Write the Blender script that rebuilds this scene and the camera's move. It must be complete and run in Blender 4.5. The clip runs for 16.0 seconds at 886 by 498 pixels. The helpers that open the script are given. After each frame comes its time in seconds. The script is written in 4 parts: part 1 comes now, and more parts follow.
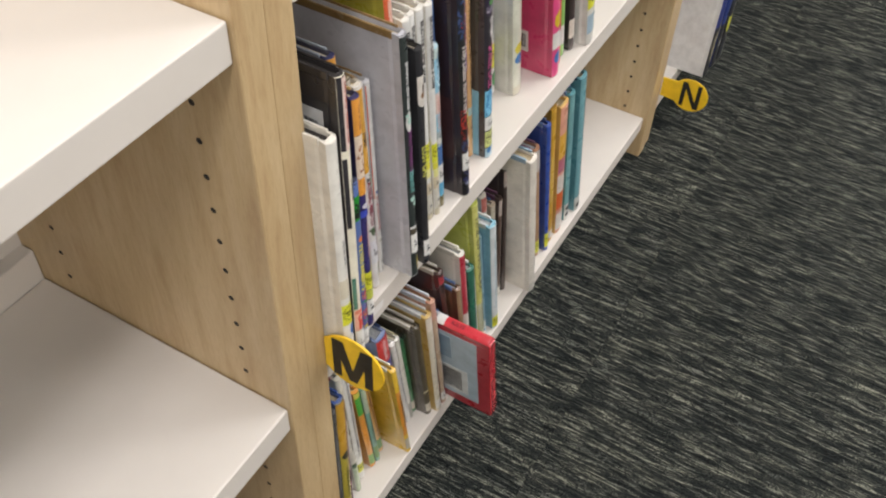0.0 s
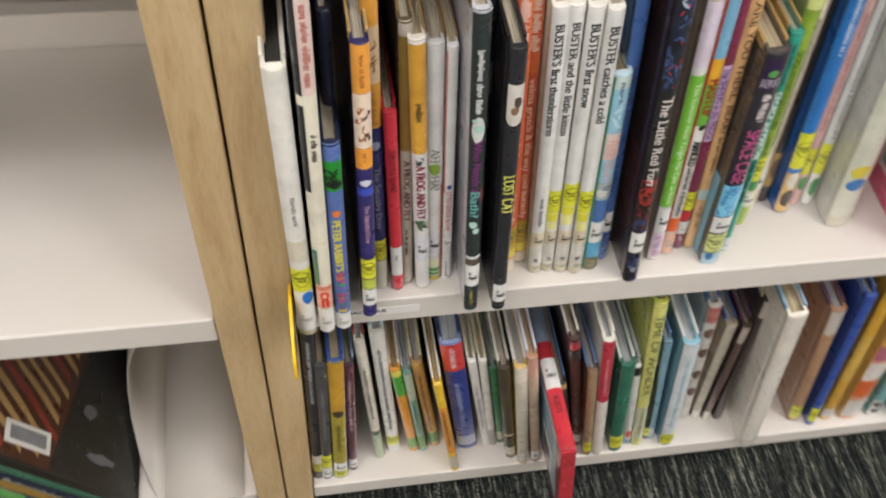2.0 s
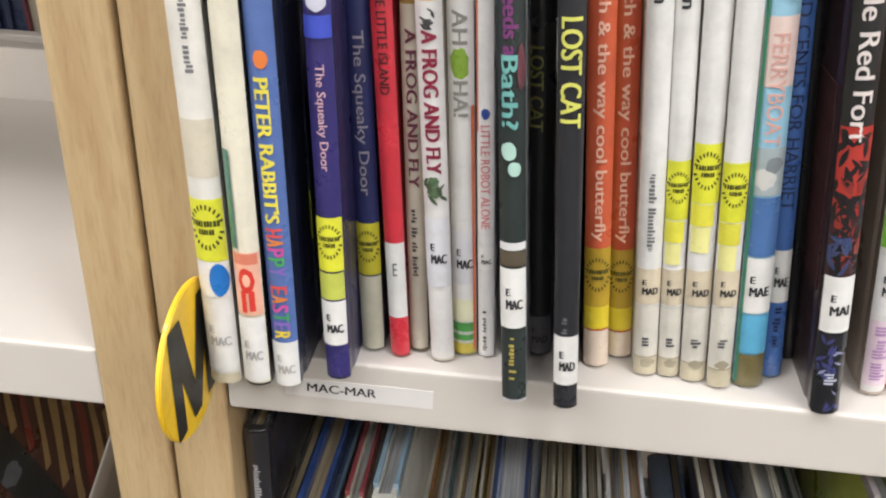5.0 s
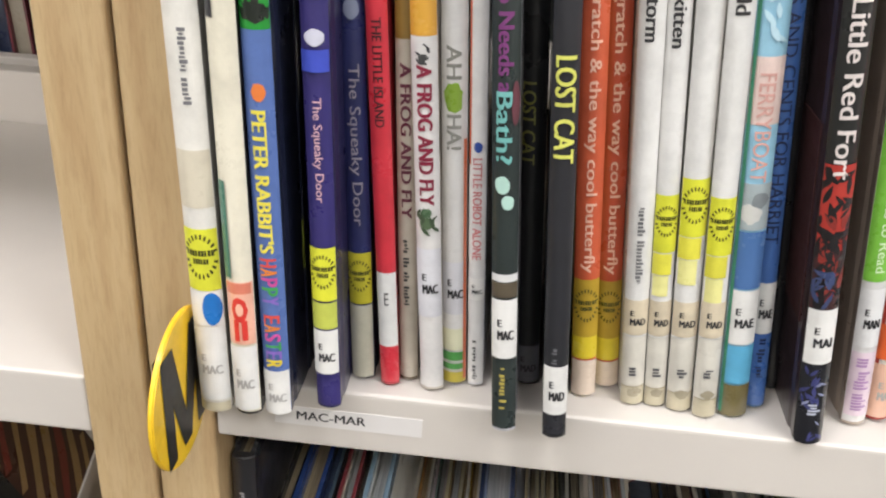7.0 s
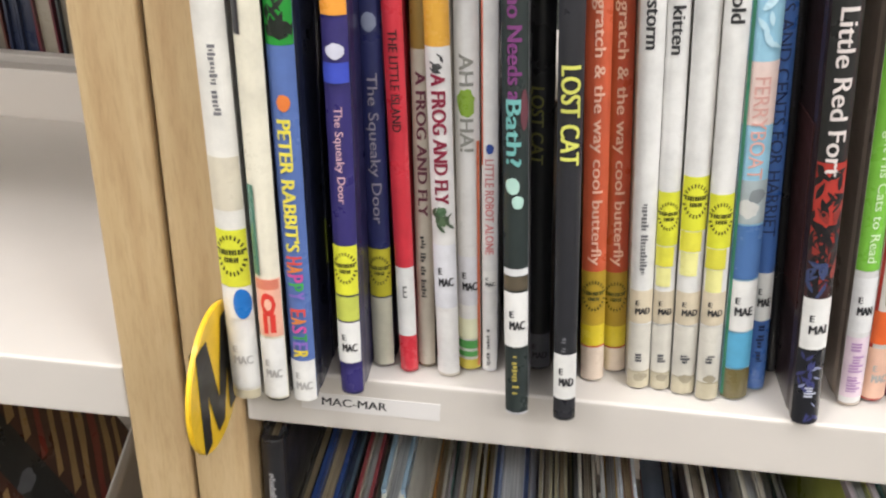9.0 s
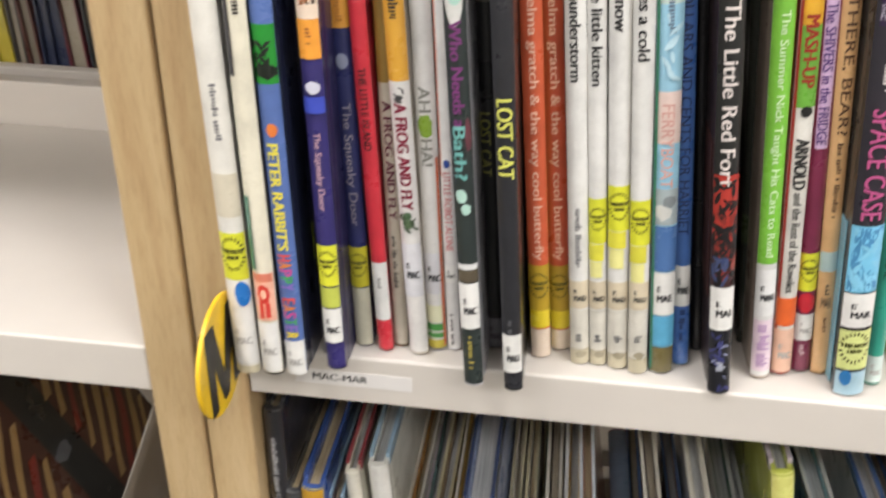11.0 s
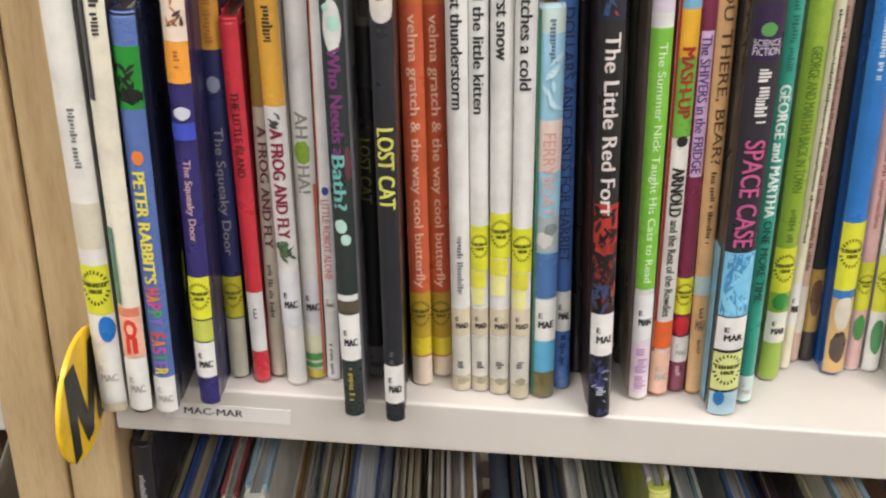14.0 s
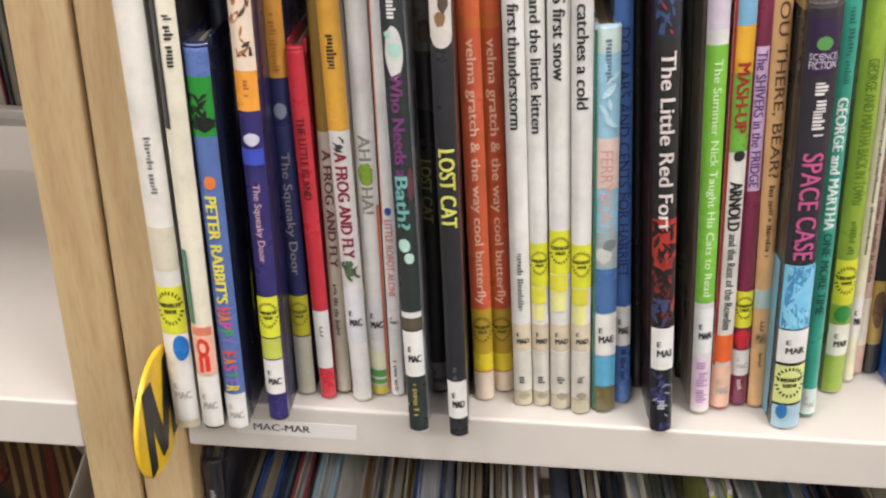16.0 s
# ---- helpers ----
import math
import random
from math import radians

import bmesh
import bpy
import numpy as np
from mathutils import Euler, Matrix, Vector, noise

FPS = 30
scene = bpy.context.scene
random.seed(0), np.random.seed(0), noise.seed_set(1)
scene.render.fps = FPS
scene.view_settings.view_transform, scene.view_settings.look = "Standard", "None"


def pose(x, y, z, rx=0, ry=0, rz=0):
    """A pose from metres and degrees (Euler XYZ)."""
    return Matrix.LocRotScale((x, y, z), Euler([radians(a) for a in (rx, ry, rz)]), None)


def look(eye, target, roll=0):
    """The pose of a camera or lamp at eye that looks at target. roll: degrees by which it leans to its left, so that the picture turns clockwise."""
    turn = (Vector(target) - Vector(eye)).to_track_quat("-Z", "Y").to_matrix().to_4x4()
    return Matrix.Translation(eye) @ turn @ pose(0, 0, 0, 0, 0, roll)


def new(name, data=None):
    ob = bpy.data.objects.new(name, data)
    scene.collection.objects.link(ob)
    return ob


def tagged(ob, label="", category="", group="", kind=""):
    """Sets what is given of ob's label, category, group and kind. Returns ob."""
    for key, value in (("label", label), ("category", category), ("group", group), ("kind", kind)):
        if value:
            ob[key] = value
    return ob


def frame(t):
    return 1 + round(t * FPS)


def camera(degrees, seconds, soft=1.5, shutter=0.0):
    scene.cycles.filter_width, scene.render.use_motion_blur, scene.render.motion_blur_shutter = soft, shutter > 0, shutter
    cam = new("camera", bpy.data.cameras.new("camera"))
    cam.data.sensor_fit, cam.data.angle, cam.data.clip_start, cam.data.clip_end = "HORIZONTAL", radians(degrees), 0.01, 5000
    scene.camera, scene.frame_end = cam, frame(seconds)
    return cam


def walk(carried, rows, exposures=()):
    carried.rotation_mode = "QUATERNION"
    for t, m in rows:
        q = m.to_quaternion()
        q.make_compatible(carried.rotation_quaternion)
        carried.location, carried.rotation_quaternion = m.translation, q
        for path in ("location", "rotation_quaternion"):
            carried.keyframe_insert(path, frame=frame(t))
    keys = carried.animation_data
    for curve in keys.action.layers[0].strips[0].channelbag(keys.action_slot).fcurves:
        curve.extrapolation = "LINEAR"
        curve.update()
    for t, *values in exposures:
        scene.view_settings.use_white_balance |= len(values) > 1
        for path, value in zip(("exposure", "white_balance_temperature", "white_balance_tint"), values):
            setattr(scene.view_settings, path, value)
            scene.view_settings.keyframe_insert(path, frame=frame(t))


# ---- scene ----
cam = camera(50.6, 16.0, soft=2.1, shutter=0.5)
PATH = [
    (0, (-0.376, -0.309, 1.094), (0.834, 0.341, -0.361), 2.7),
    (0.12, (-0.3752, -0.3086, 1.0933), (0.8343, 0.343, -0.3618), 2.7),
    (0.3, (-0.3566, -0.3088, 1.0883), (0.8269, 0.369, -0.3744), 3.1),
    (0.5, (-0.319, -0.311, 1.079), (0.81, 0.422, -0.4), 3.9),
    (1, (-0.199, -0.371, 1.073), (0.769, 0.595, -0.387), 6.7),
    (1.5, (-0.096, -0.355, 1.041), (0.537, 0.783, -0.478), 6.8),
    (2, (0.01, -0.34, 1.01), (0.303, 0.764, -0.633), 7.7),
    (2.5, (0.075, -0.333, 0.945), (0.109, 0.852, -0.665), 3.6),
    (3, (0.1, -0.29, 0.805), (0.018, 1.125, -0.606), 3.4),
    (3.2, (0.0994, -0.283, 0.748), (0.0198, 1.207, -0.5826), 6),
    (3.3, (0.1036, -0.297, 0.711), (0.0052, 1.321, -0.4524), 6.5),
    (3.5, (0.103, -0.31, 0.704), (-0.033, 1.419, -0.293), 4.2),
    (4, (0.122, -0.305, 0.693), (-0.014, 1.464, -0.23), 1.6),
    (4.2, (0.126, -0.306, 0.681), (-0.066, 1.426, -0.301), 1.4),
    (6.3, (0.113, -0.308, 0.67), (-0.021, 1.458, -0.257), 4.2),
    (6.5, (0.114, -0.306, 0.676), (-0.023, 1.45, -0.27), 4.1),
    (7, (0.115, -0.31, 0.678), (-0.011, 1.459, -0.248), 3.7),
    (7.5, (0.115, -0.313, 0.682), (-0.014, 1.451, -0.252), 3.8),
    (8, (0.114, -0.324, 0.684), (-0.031, 1.442, -0.245), 3.7),
    (8.5, (0.118, -0.326, 0.688), (-0.034, 1.44, -0.238), 3.1),
    (8.7, (0.116, -0.322, 0.69), (-0.032, 1.435, -0.255), 2.8),
    (10.8, (0.144, -0.398, 0.734), (-0.091, 1.316, -0.273), 0.6),
    (11, (0.149, -0.384, 0.736), (-0.055, 1.339, -0.26), 1.4),
    (11.5, (0.147, -0.376, 0.738), (-0.005, 1.36, -0.243), 2),
    (12, (0.141, -0.386, 0.737), (-0.013, 1.354, -0.237), 2.3),
    (12.5, (0.145, -0.385, 0.738), (0.023, 1.353, -0.244), 2.8),
    (13, (0.136, -0.378, 0.733), (0.083, 1.357, -0.261), 4.8),
    (13.5, (0.133, -0.374, 0.736), (0.175, 1.365, -0.253), 6.2),
    (14, (0.144, -0.367, 0.743), (0.209, 1.371, -0.245), 5.3),
    (14.5, (0.148, -0.373, 0.744), (0.129, 1.381, -0.218), 3.7),
    (15, (0.146, -0.378, 0.744), (0.064, 1.38, -0.207), 2.7),
    (15.5, (0.145, -0.378, 0.745), (0.045, 1.379, -0.204), 2.4),
    (16, (0.14, -0.376, 0.747), (0.091, 1.378, -0.212), 2.6),
]
EXPOSURES = [(0, -0.16, 6400, 10), (0.5, -0.21, 6400, 10), (1.0, -0.2, 6420, 10), (2.5, -0.2, 6450, 10), (3.4, 0.15, 6250, 10), (8.5, 0.2, 6250, 10), (11.0, 0.18, 6450, 10), (12.5, 0.17, 6450, 10), (14.0, -0.02, 6450, 11), (15.0, 0.02, 6450, 12), (16, 0.04, 6450, 12)]
walk(cam, [(t, look(eye, target, roll)) for t, eye, target, roll in PATH], EXPOSURES)

# ---- room light: white ceiling panels over the aisles ----
MID, LOW = 0.4445, 0.086          # tops of the middle and the bottom shelf
BAY = 0.914                        # clear width of a bay
world = bpy.data.worlds.new("room_air")
scene.world = world
world.use_nodes = True
world.node_tree.nodes["Background"].inputs[0].default_value = (0.9, 0.93, 1.0, 1)
world.node_tree.nodes["Background"].inputs[1].default_value = 0.05
PANEL_WATTS = 24.5


# ---- materials ----
def rgb(code):
    """Linear colour from a six-digit screen colour."""
    vals = [int(code[i:i + 2], 16) / 255 for i in (0, 2, 4)]
    return tuple(v / 12.92 if v <= 0.04045 else ((v + 0.055) / 1.055) ** 2.4 for v in vals)


def base_mat(name, rough=0.5, metal=0.0, coat=0.0):
    m = bpy.data.materials.new(name)
    m.use_nodes = True
    bsdf = m.node_tree.nodes["Principled BSDF"]
    bsdf.inputs["Roughness"].default_value = rough
    bsdf.inputs["Metallic"].default_value = metal
    bsdf.inputs["Coat Weight"].default_value = coat
    bsdf.inputs["Coat Roughness"].default_value = 0.12
    return m, m.node_tree, bsdf


def add(tree, kind, **values):
    n = tree.nodes.new(kind)
    for key, v in values.items():
        n.inputs[key.replace("_", " ")].default_value = v
    return n


def ramp(tree, source, stops):
    r = tree.nodes.new("ShaderNodeValToRGB")
    while len(r.color_ramp.elements) < len(stops):
        r.color_ramp.elements.new(0.5)
    for e, (p, c) in zip(r.color_ramp.elements, stops):
        e.position, e.color = p, (*c, 1)
    tree.links.new(source, r.inputs[0])
    return r


def coords(tree, scale, kind="Object"):
    tc = tree.nodes.new("ShaderNodeTexCoord")
    mp = tree.nodes.new("ShaderNodeMapping")
    mp.inputs["Scale"].default_value = scale
    tree.links.new(tc.outputs[kind], mp.inputs[0])
    return mp.outputs[0]


def bump(tree, bsdf, height, strength, dist):
    b = add(tree, "ShaderNodeBump", Strength=strength, Distance=dist)
    tree.links.new(height, b.inputs["Height"])
    tree.links.new(b.outputs[0], bsdf.inputs["Normal"])


def scaled(c, k):
    return tuple(min(1.0, v * k) for v in c)


def make_wood(name, axis):
    m, t, bsdf = base_mat(name, 0.42, coat=0.12)
    sc = {"z": (30, 30, 3.6), "y": (30, 3.6, 30)}[axis]
    v = coords(t, sc)
    n1 = add(t, "ShaderNodeTexNoise", Scale=2.2, Detail=6.0, Roughness=0.62, Distortion=0.5)
    t.links.new(v, n1.inputs["Vector"])
    v2 = coords(t, tuple(s * 7 for s in sc))
    n2 = add(t, "ShaderNodeTexNoise", Scale=3.0, Detail=3.0, Roughness=0.7)
    t.links.new(v2, n2.inputs["Vector"])
    r1 = ramp(t, n1.outputs[0], [(0.28, rgb("ad9069")), (0.5, rgb("bda47c")), (0.72, rgb("c7b08a"))])
    r2 = ramp(t, n2.outputs[0], [(0.36, (0.78, 0.74, 0.7)), (0.52, (1, 1, 1))])
    mix = t.nodes.new("ShaderNodeMix")
    mix.data_type, mix.blend_type = "RGBA", "MULTIPLY"
    mix.inputs[0].default_value = 0.42
    t.links.new(r1.outputs[0], mix.inputs[6])
    t.links.new(r2.outputs[0], mix.inputs[7])
    t.links.new(mix.outputs[2], bsdf.inputs["Base Color"])
    bump(t, bsdf, n2.outputs[0], 0.12, 0.0006)
    return m


WOOD = make_wood("light_maple", "z")


def make_white(name, col, rough):
    m, t, bsdf = base_mat(name, rough)
    v = coords(t, (1, 1, 1))
    n1 = add(t, "ShaderNodeTexNoise", Scale=6.0, Detail=4.0, Roughness=0.6)
    n2 = add(t, "ShaderNodeTexNoise", Scale=900.0, Detail=2.0)
    t.links.new(v, n1.inputs["Vector"])
    t.links.new(v, n2.inputs["Vector"])
    r = ramp(t, n1.outputs[0], [(0.3, scaled(rgb(col), 0.93)), (0.65, rgb(col))])
    t.links.new(r.outputs[0], bsdf.inputs["Base Color"])
    rr = ramp(t, n1.outputs[0], [(0.3, (rough + 0.1,) * 3), (0.7, (rough - 0.06,) * 3)])
    t.links.new(rr.outputs[0], bsdf.inputs["Roughness"])
    bump(t, bsdf, n2.outputs[0], 0.08, 0.0003)
    return m


SHELF_WHITE = make_white("shelf_white", "d2ccc5", 0.42)
LIP_WHITE = make_white("lip_white", "e2dfdd", 0.4)
WALL_WHITE = make_white("wall_white", "dcd8d0", 0.8)
# White greyed down to hold the shade deep in the lower bay.
PLATE_SHADED = make_white("plate_shaded_white", "aea8a0", 0.5)


def make_carpet():
    m, t, bsdf = base_mat("charcoal_carpet", 0.95)
    bsdf.inputs["Specular IOR Level"].default_value = 0.1
    info = t.nodes.new("ShaderNodeObjectInfo")

    def shifted(scale):
        o = t.nodes.new("ShaderNodeVectorMath"); o.operation = "MULTIPLY_ADD"
        o.inputs[1].default_value = (40, 40, 40)
        t.links.new(info.outputs["Random"], o.inputs[0]); t.links.new(coords(t, scale), o.inputs[2])
        return o.outputs[0]
    def noise_at(scale, detail, rough=0.5):
        n = add(t, "ShaderNodeTexNoise", Scale=1.0, Detail=detail, Roughness=rough)
        t.links.new(shifted(scale), n.inputs["Vector"])
        return n.outputs[0]

    def joined(op, a, b):
        n = t.nodes.new("ShaderNodeMath")
        n.operation = op
        for k, src in enumerate((a, b)):
            if isinstance(src, float):
                n.inputs[k].default_value = src
            else:
                t.links.new(src, n.inputs[k])
        return n.outputs[0]
    dashes = ramp(t, noise_at((640, 38, 1), 3.0), [(0.43, (0, 0, 0)), (0.6, (1, 1, 1))]).outputs[0]
    broad = ramp(t, noise_at((230, 15, 1), 2.0), [(0.4, (0.22, 0.22, 0.22)), (0.6, (1, 1, 1))]).outputs[0]
    speck = ramp(t, noise_at((760, 620, 1), 1.0), [(0.38, (0.08, 0.08, 0.08)), (0.6, (1, 1, 1))]).outputs[0]
    yarn = joined("MULTIPLY", joined("MULTIPLY", dashes, broad), speck)
    pile = joined("MULTIPLY", speck, 0.16)
    height = joined("ADD", yarn, pile)
    r = ramp(t, height, [(0.0, rgb("0b0c0d")), (0.14, rgb("222526")), (0.45, rgb("454841")), (1.0, rgb("8a8c83"))])
    hue = add(t, "ShaderNodeTexNoise", Scale=1.0, Detail=1.0)
    t.links.new(shifted((150, 15, 1)), hue.inputs["Vector"])
    tint = ramp(t, hue.outputs[0], [(0.36, (0.55, 0.57, 0.6)), (0.5, (0.95, 0.95, 0.95)), (0.64, (1.5, 1.45, 1.36))])
    mix = t.nodes.new("ShaderNodeMix")
    mix.data_type, mix.blend_type = "RGBA", "MULTIPLY"
    mix.inputs[0].default_value = 1.0
    t.links.new(r.outputs[0], mix.inputs[6]); t.links.new(tint.outputs[0], mix.inputs[7])
    t.links.new(mix.outputs[2], bsdf.inputs["Base Color"])
    bump(t, bsdf, height, 0.6, 0.002)
    return m


CARPET = make_carpet()
PAINTS = {}


def paint(code, rough=0.3, coat=0.55):
    """Printed, laminated cover stock of one colour with faint print mottle and scuffs."""
    key = (code, rough, coat)
    if key not in PAINTS:
        m, t, bsdf = base_mat("print_" + code, rough, coat=coat)
        v = coords(t, (1, 1, 1), "Object")
        info = t.nodes.new("ShaderNodeObjectInfo")
        off = t.nodes.new("ShaderNodeVectorMath"); off.operation = "ADD"
        t.links.new(v, off.inputs[0]); t.links.new(info.outputs["Random"], off.inputs[1])
        n1 = add(t, "ShaderNodeTexNoise", Scale=38.0, Detail=5.0, Roughness=0.65)
        n2 = add(t, "ShaderNodeTexNoise", Scale=420.0, Detail=2.0)
        t.links.new(off.outputs[0], n1.inputs["Vector"]); t.links.new(off.outputs[0], n2.inputs["Vector"])
        c = rgb(code)
        # The added floor paints jacket haze into dark colours; pale ones are lowered.
        c = tuple(0.011 + v * (0.985 - 0.3 * max(0.0, min(c) - 0.45)) for v in c)
        r = ramp(t, n1.outputs[0], [(0.28, scaled(c, 0.78)), (0.55, c), (0.8, tuple(min(1, v * 1.06 + 0.006) for v in c))])
        t.links.new(r.outputs[0], bsdf.inputs["Base Color"])
        rr = ramp(t, n1.outputs[0], [(0.3, (rough + 0.14,) * 3), (0.7, (rough - 0.08,) * 3)])
        t.links.new(rr.outputs[0], bsdf.inputs["Roughness"])
        bump(t, bsdf, n2.outputs[0], 0.1, 0.0003)
        PAINTS[key] = m
    return PAINTS[key]


def make_paper(name, dark, light):
    m, t, bsdf = base_mat(name, 0.85)
    n = add(t, "ShaderNodeTexNoise", Scale=1.0, Detail=2.0, Roughness=0.7)
    t.links.new(coords(t, (1900, 12, 12)), n.inputs["Vector"])
    r = ramp(t, n.outputs[0], [(0.3, rgb(dark)), (0.6, rgb(light))])
    t.links.new(r.outputs[0], bsdf.inputs["Base Color"])
    bump(t, bsdf, n.outputs[0], 0.4, 0.0006)
    return m


PAPER = make_paper("page_edges", "776c5b", "c6bba6")
AGED = make_paper("aged_page_edges", "7a6a50", "c4b494")
COOL_PAGES = make_paper("cool_page_edges", "74777c", "c4c6c6")
DARK_PAGES = make_paper("dark_page_edges", "1c1a1a", "3c3834")
HOLE = paint("1c140e", 0.9, 0.0)
SIGN_YELLOW = paint("f2c71c", 0.35, 0.2)
SIGN_BLACK = paint("16130f", 0.4, 0.1)


# ---- building helpers ----
def mesh_of(name, bm, material):
    me = bpy.data.meshes.new(name)
    bm.normal_update()
    bm.to_mesh(me)
    bm.free()
    if material:
        me.materials.append(material)
    return me


def part(name, bm, material, parent=None, label="", at=None):
    ob = new(name, mesh_of(name, bm, material))
    if parent:
        ob.parent = parent
    if at is not None:
        ob.matrix_basis = at
    if label:
        tagged(ob, label)
    return ob


def box(x0, x1, y0, y1, z0, z1, bevel=0.0, segs=2):
    bm = bmesh.new()
    bmesh.ops.create_cube(bm, size=1.0, matrix=Matrix.Translation(((x0 + x1) / 2, (y0 + y1) / 2, (z0 + z1) / 2)) @ Matrix.Diagonal((x1 - x0, y1 - y0, z1 - z0, 1)))
    if bevel:
        bmesh.ops.bevel(bm, geom=bm.edges[:], offset=bevel, segments=segs, affect="EDGES", profile=0.6)
    return bm


def prism(points, z0, z1):
    """A closed outline in x, y, raised from z0 to z1."""
    bm = bmesh.new()
    lo = [bm.verts.new((x, y, z0)) for x, y in points]
    hi = [bm.verts.new((x, y, z1)) for x, y in points]
    n = len(points)
    for i in range(n):
        bm.faces.new((lo[i], lo[(i + 1) % n], hi[(i + 1) % n], hi[i]))
    bm.faces.new(lo[::-1])
    bm.faces.new(hi)
    bmesh.ops.recalc_face_normals(bm, faces=bm.faces[:])
    return bm


def thing(name, label, category, group="", at=None):
    ob = new(name)
    ob.empty_display_size = 0.02
    if at is not None:
        ob.matrix_basis = at
    return tagged(ob, label, category, group)


# ---- the setting: floor, walls, ceiling with its light panels ----
X0, X1, Y0, Y1, TOP = -3.2, 4.6, -3.4, 3.2, 2.75
fl = part("floor", box(X0, X1, Y0, Y1, -0.06, -0.006), paint("2a2a2a", 0.9, 0.0))
tagged(fl, "charcoal carpet tiles with fine pale streaks", "floor", kind="structure")
TILE = mesh_of("carpet_tile", box(-0.2497, 0.2497, -0.2497, 0.2497, -0.007, 0.0, 0.0006, 1), CARPET)
for i in range(-7, 8):
    for k in range(-7, 7):
        tx, ty = 0.88 + 0.5 * i, -0.37 + 0.5 * k
        if X0 + 0.25 < tx < X1 - 0.25 and Y0 + 0.25 < ty < Y1 - 0.25:
            tile = new("carpet_tile", TILE)
            tile.parent, tile.matrix_basis = fl, pose(tx, ty, 0)
for nm, b in (("wall_west", (X0 - 0.12, X0, Y0, Y1, 0, TOP)), ("wall_east", (X1, X1 + 0.12, Y0, Y1, 0, TOP)),
              ("wall_south", (X0 - 0.12, X1 + 0.12, Y0 - 0.12, Y0, 0, TOP)), ("wall_north", (X0 - 0.12, X1 + 0.12, Y1, Y1 + 0.12, 0, TOP))):
    tagged(part(nm, box(*b), WALL_WHITE), "plain off-white painted wall", "wall", kind="structure")
tagged(part("ceiling", box(X0 - 0.12, X1 + 0.12, Y0 - 0.12, Y1 + 0.12, TOP, TOP + 0.1), WALL_WHITE), "plain off-white ceiling", "ceiling", kind="structure")


def ceiling_panel(x, y):
    root = thing("ceiling_light", "white square ceiling light panel with a thin frame", "lamp", "ceiling lights", pose(x, y, TOP))
    part("frame", box(-0.32, 0.32, -0.32, 0.32, -0.03, -0.004, 0.004), LIP_WHITE, root)
    lamp = bpy.data.lights.new("panel_light", "AREA")
    lamp.shape, lamp.size, lamp.energy, lamp.color = "SQUARE", 0.58, PANEL_WATTS, (1.0, 0.965, 0.94)
    lo = new("panel_light", lamp)
    lo.matrix_basis = pose(x, y, TOP - 0.04)


for px in (-2.2, -0.7, 0.8, 2.3, 3.6):
    for py in (-2.3, -0.75, 1.4):
        ceiling_panel(px, py)

# ---- the shelving: a two-sided run of bays with paired maple uprights ----
HIGH = 1.22


def upright(x0, x1, holes_left, holes_right, proud=0.0):
    root = thing("shelf_upright", "light maple shelving side panel with dark pin holes", "shelf upright", "uprights", pose(x0, 0, 0))
    w = x1 - x0
    part("panel", box(0, w, -proud, 0.2985, 0.0, HIGH, 0.0018, 3), WOOD, root)
    for side, on in ((-1, holes_left), (1, holes_right)):
        if not on:
            continue
        for row_y in (0.041, 0.237):
            for i in range(36):
                hz = 0.097 + 0.0305 * i
                bm = bmesh.new()
                bmesh.ops.create_circle(bm, cap_ends=True, radius=0.0026, segments=10)
                h = new("pin_hole", mesh_of("pin_hole", bm, HOLE) if not HOLE_MESH else HOLE_MESH[0])
                if not HOLE_MESH:
                    HOLE_MESH.append(h.data)
                h.parent = root
                h.matrix_basis = pose(w + 0.0003 if side > 0 else -0.0003, row_y, hz, 0, 90 * side, 0)


HOLE_MESH = []
for i, px in enumerate((-0.0545 - 0.914 - 0.0545, -0.0545, BAY, BAY + 0.0545 + 0.914)):
    upright(px, px + 0.0266, i == 1 or i == 2, False, 0.0022)
    upright(px + 0.0282, px + 0.0545, False, i == 1)


def shelf(x0, x1, z1, thick, y0=0.0):
    root = thing("bookshelf_board", "white laminated shelf board with a low back stop", "shelf", "shelf boards", pose(x0, y0, z1))
    w = x1 - x0
    part("board", box(0.0008, w - 0.0008, 0.0, 0.276, -thick, 0.0, 0.0022, 3), SHELF_WHITE, root)
    part("back_stop", box(0.0008, w - 0.0008, 0.2765, 0.292, -thick, 0.036, 0.0015), SHELF_WHITE, root)


def far_shelf(x0, x1, z1):
    root = thing("bookshelf_board", "white shelf board on the far side of the run", "shelf", "shelf boards", pose(x0, 0.325, z1))
    w = x1 - x0
    part("back_stop", box(0.0008, w - 0.0008, 0.0, 0.012, -0.028, 0.03, 0.0015), SHELF_WHITE, root)
    part("board", box(0.0008, w - 0.0008, 0.0125, 0.28, -0.028, 0.0, 0.0015), SHELF_WHITE, root)


def stile(x):
    root = thing("back_stile", "white upright back rail of the shelving", "shelf rail", "back rails", pose(x, 0.2925, 0.0))
    part("rail", box(0, 0.024, 0, 0.02, 0.0, HIGH, 0.001), SHELF_WHITE, root)


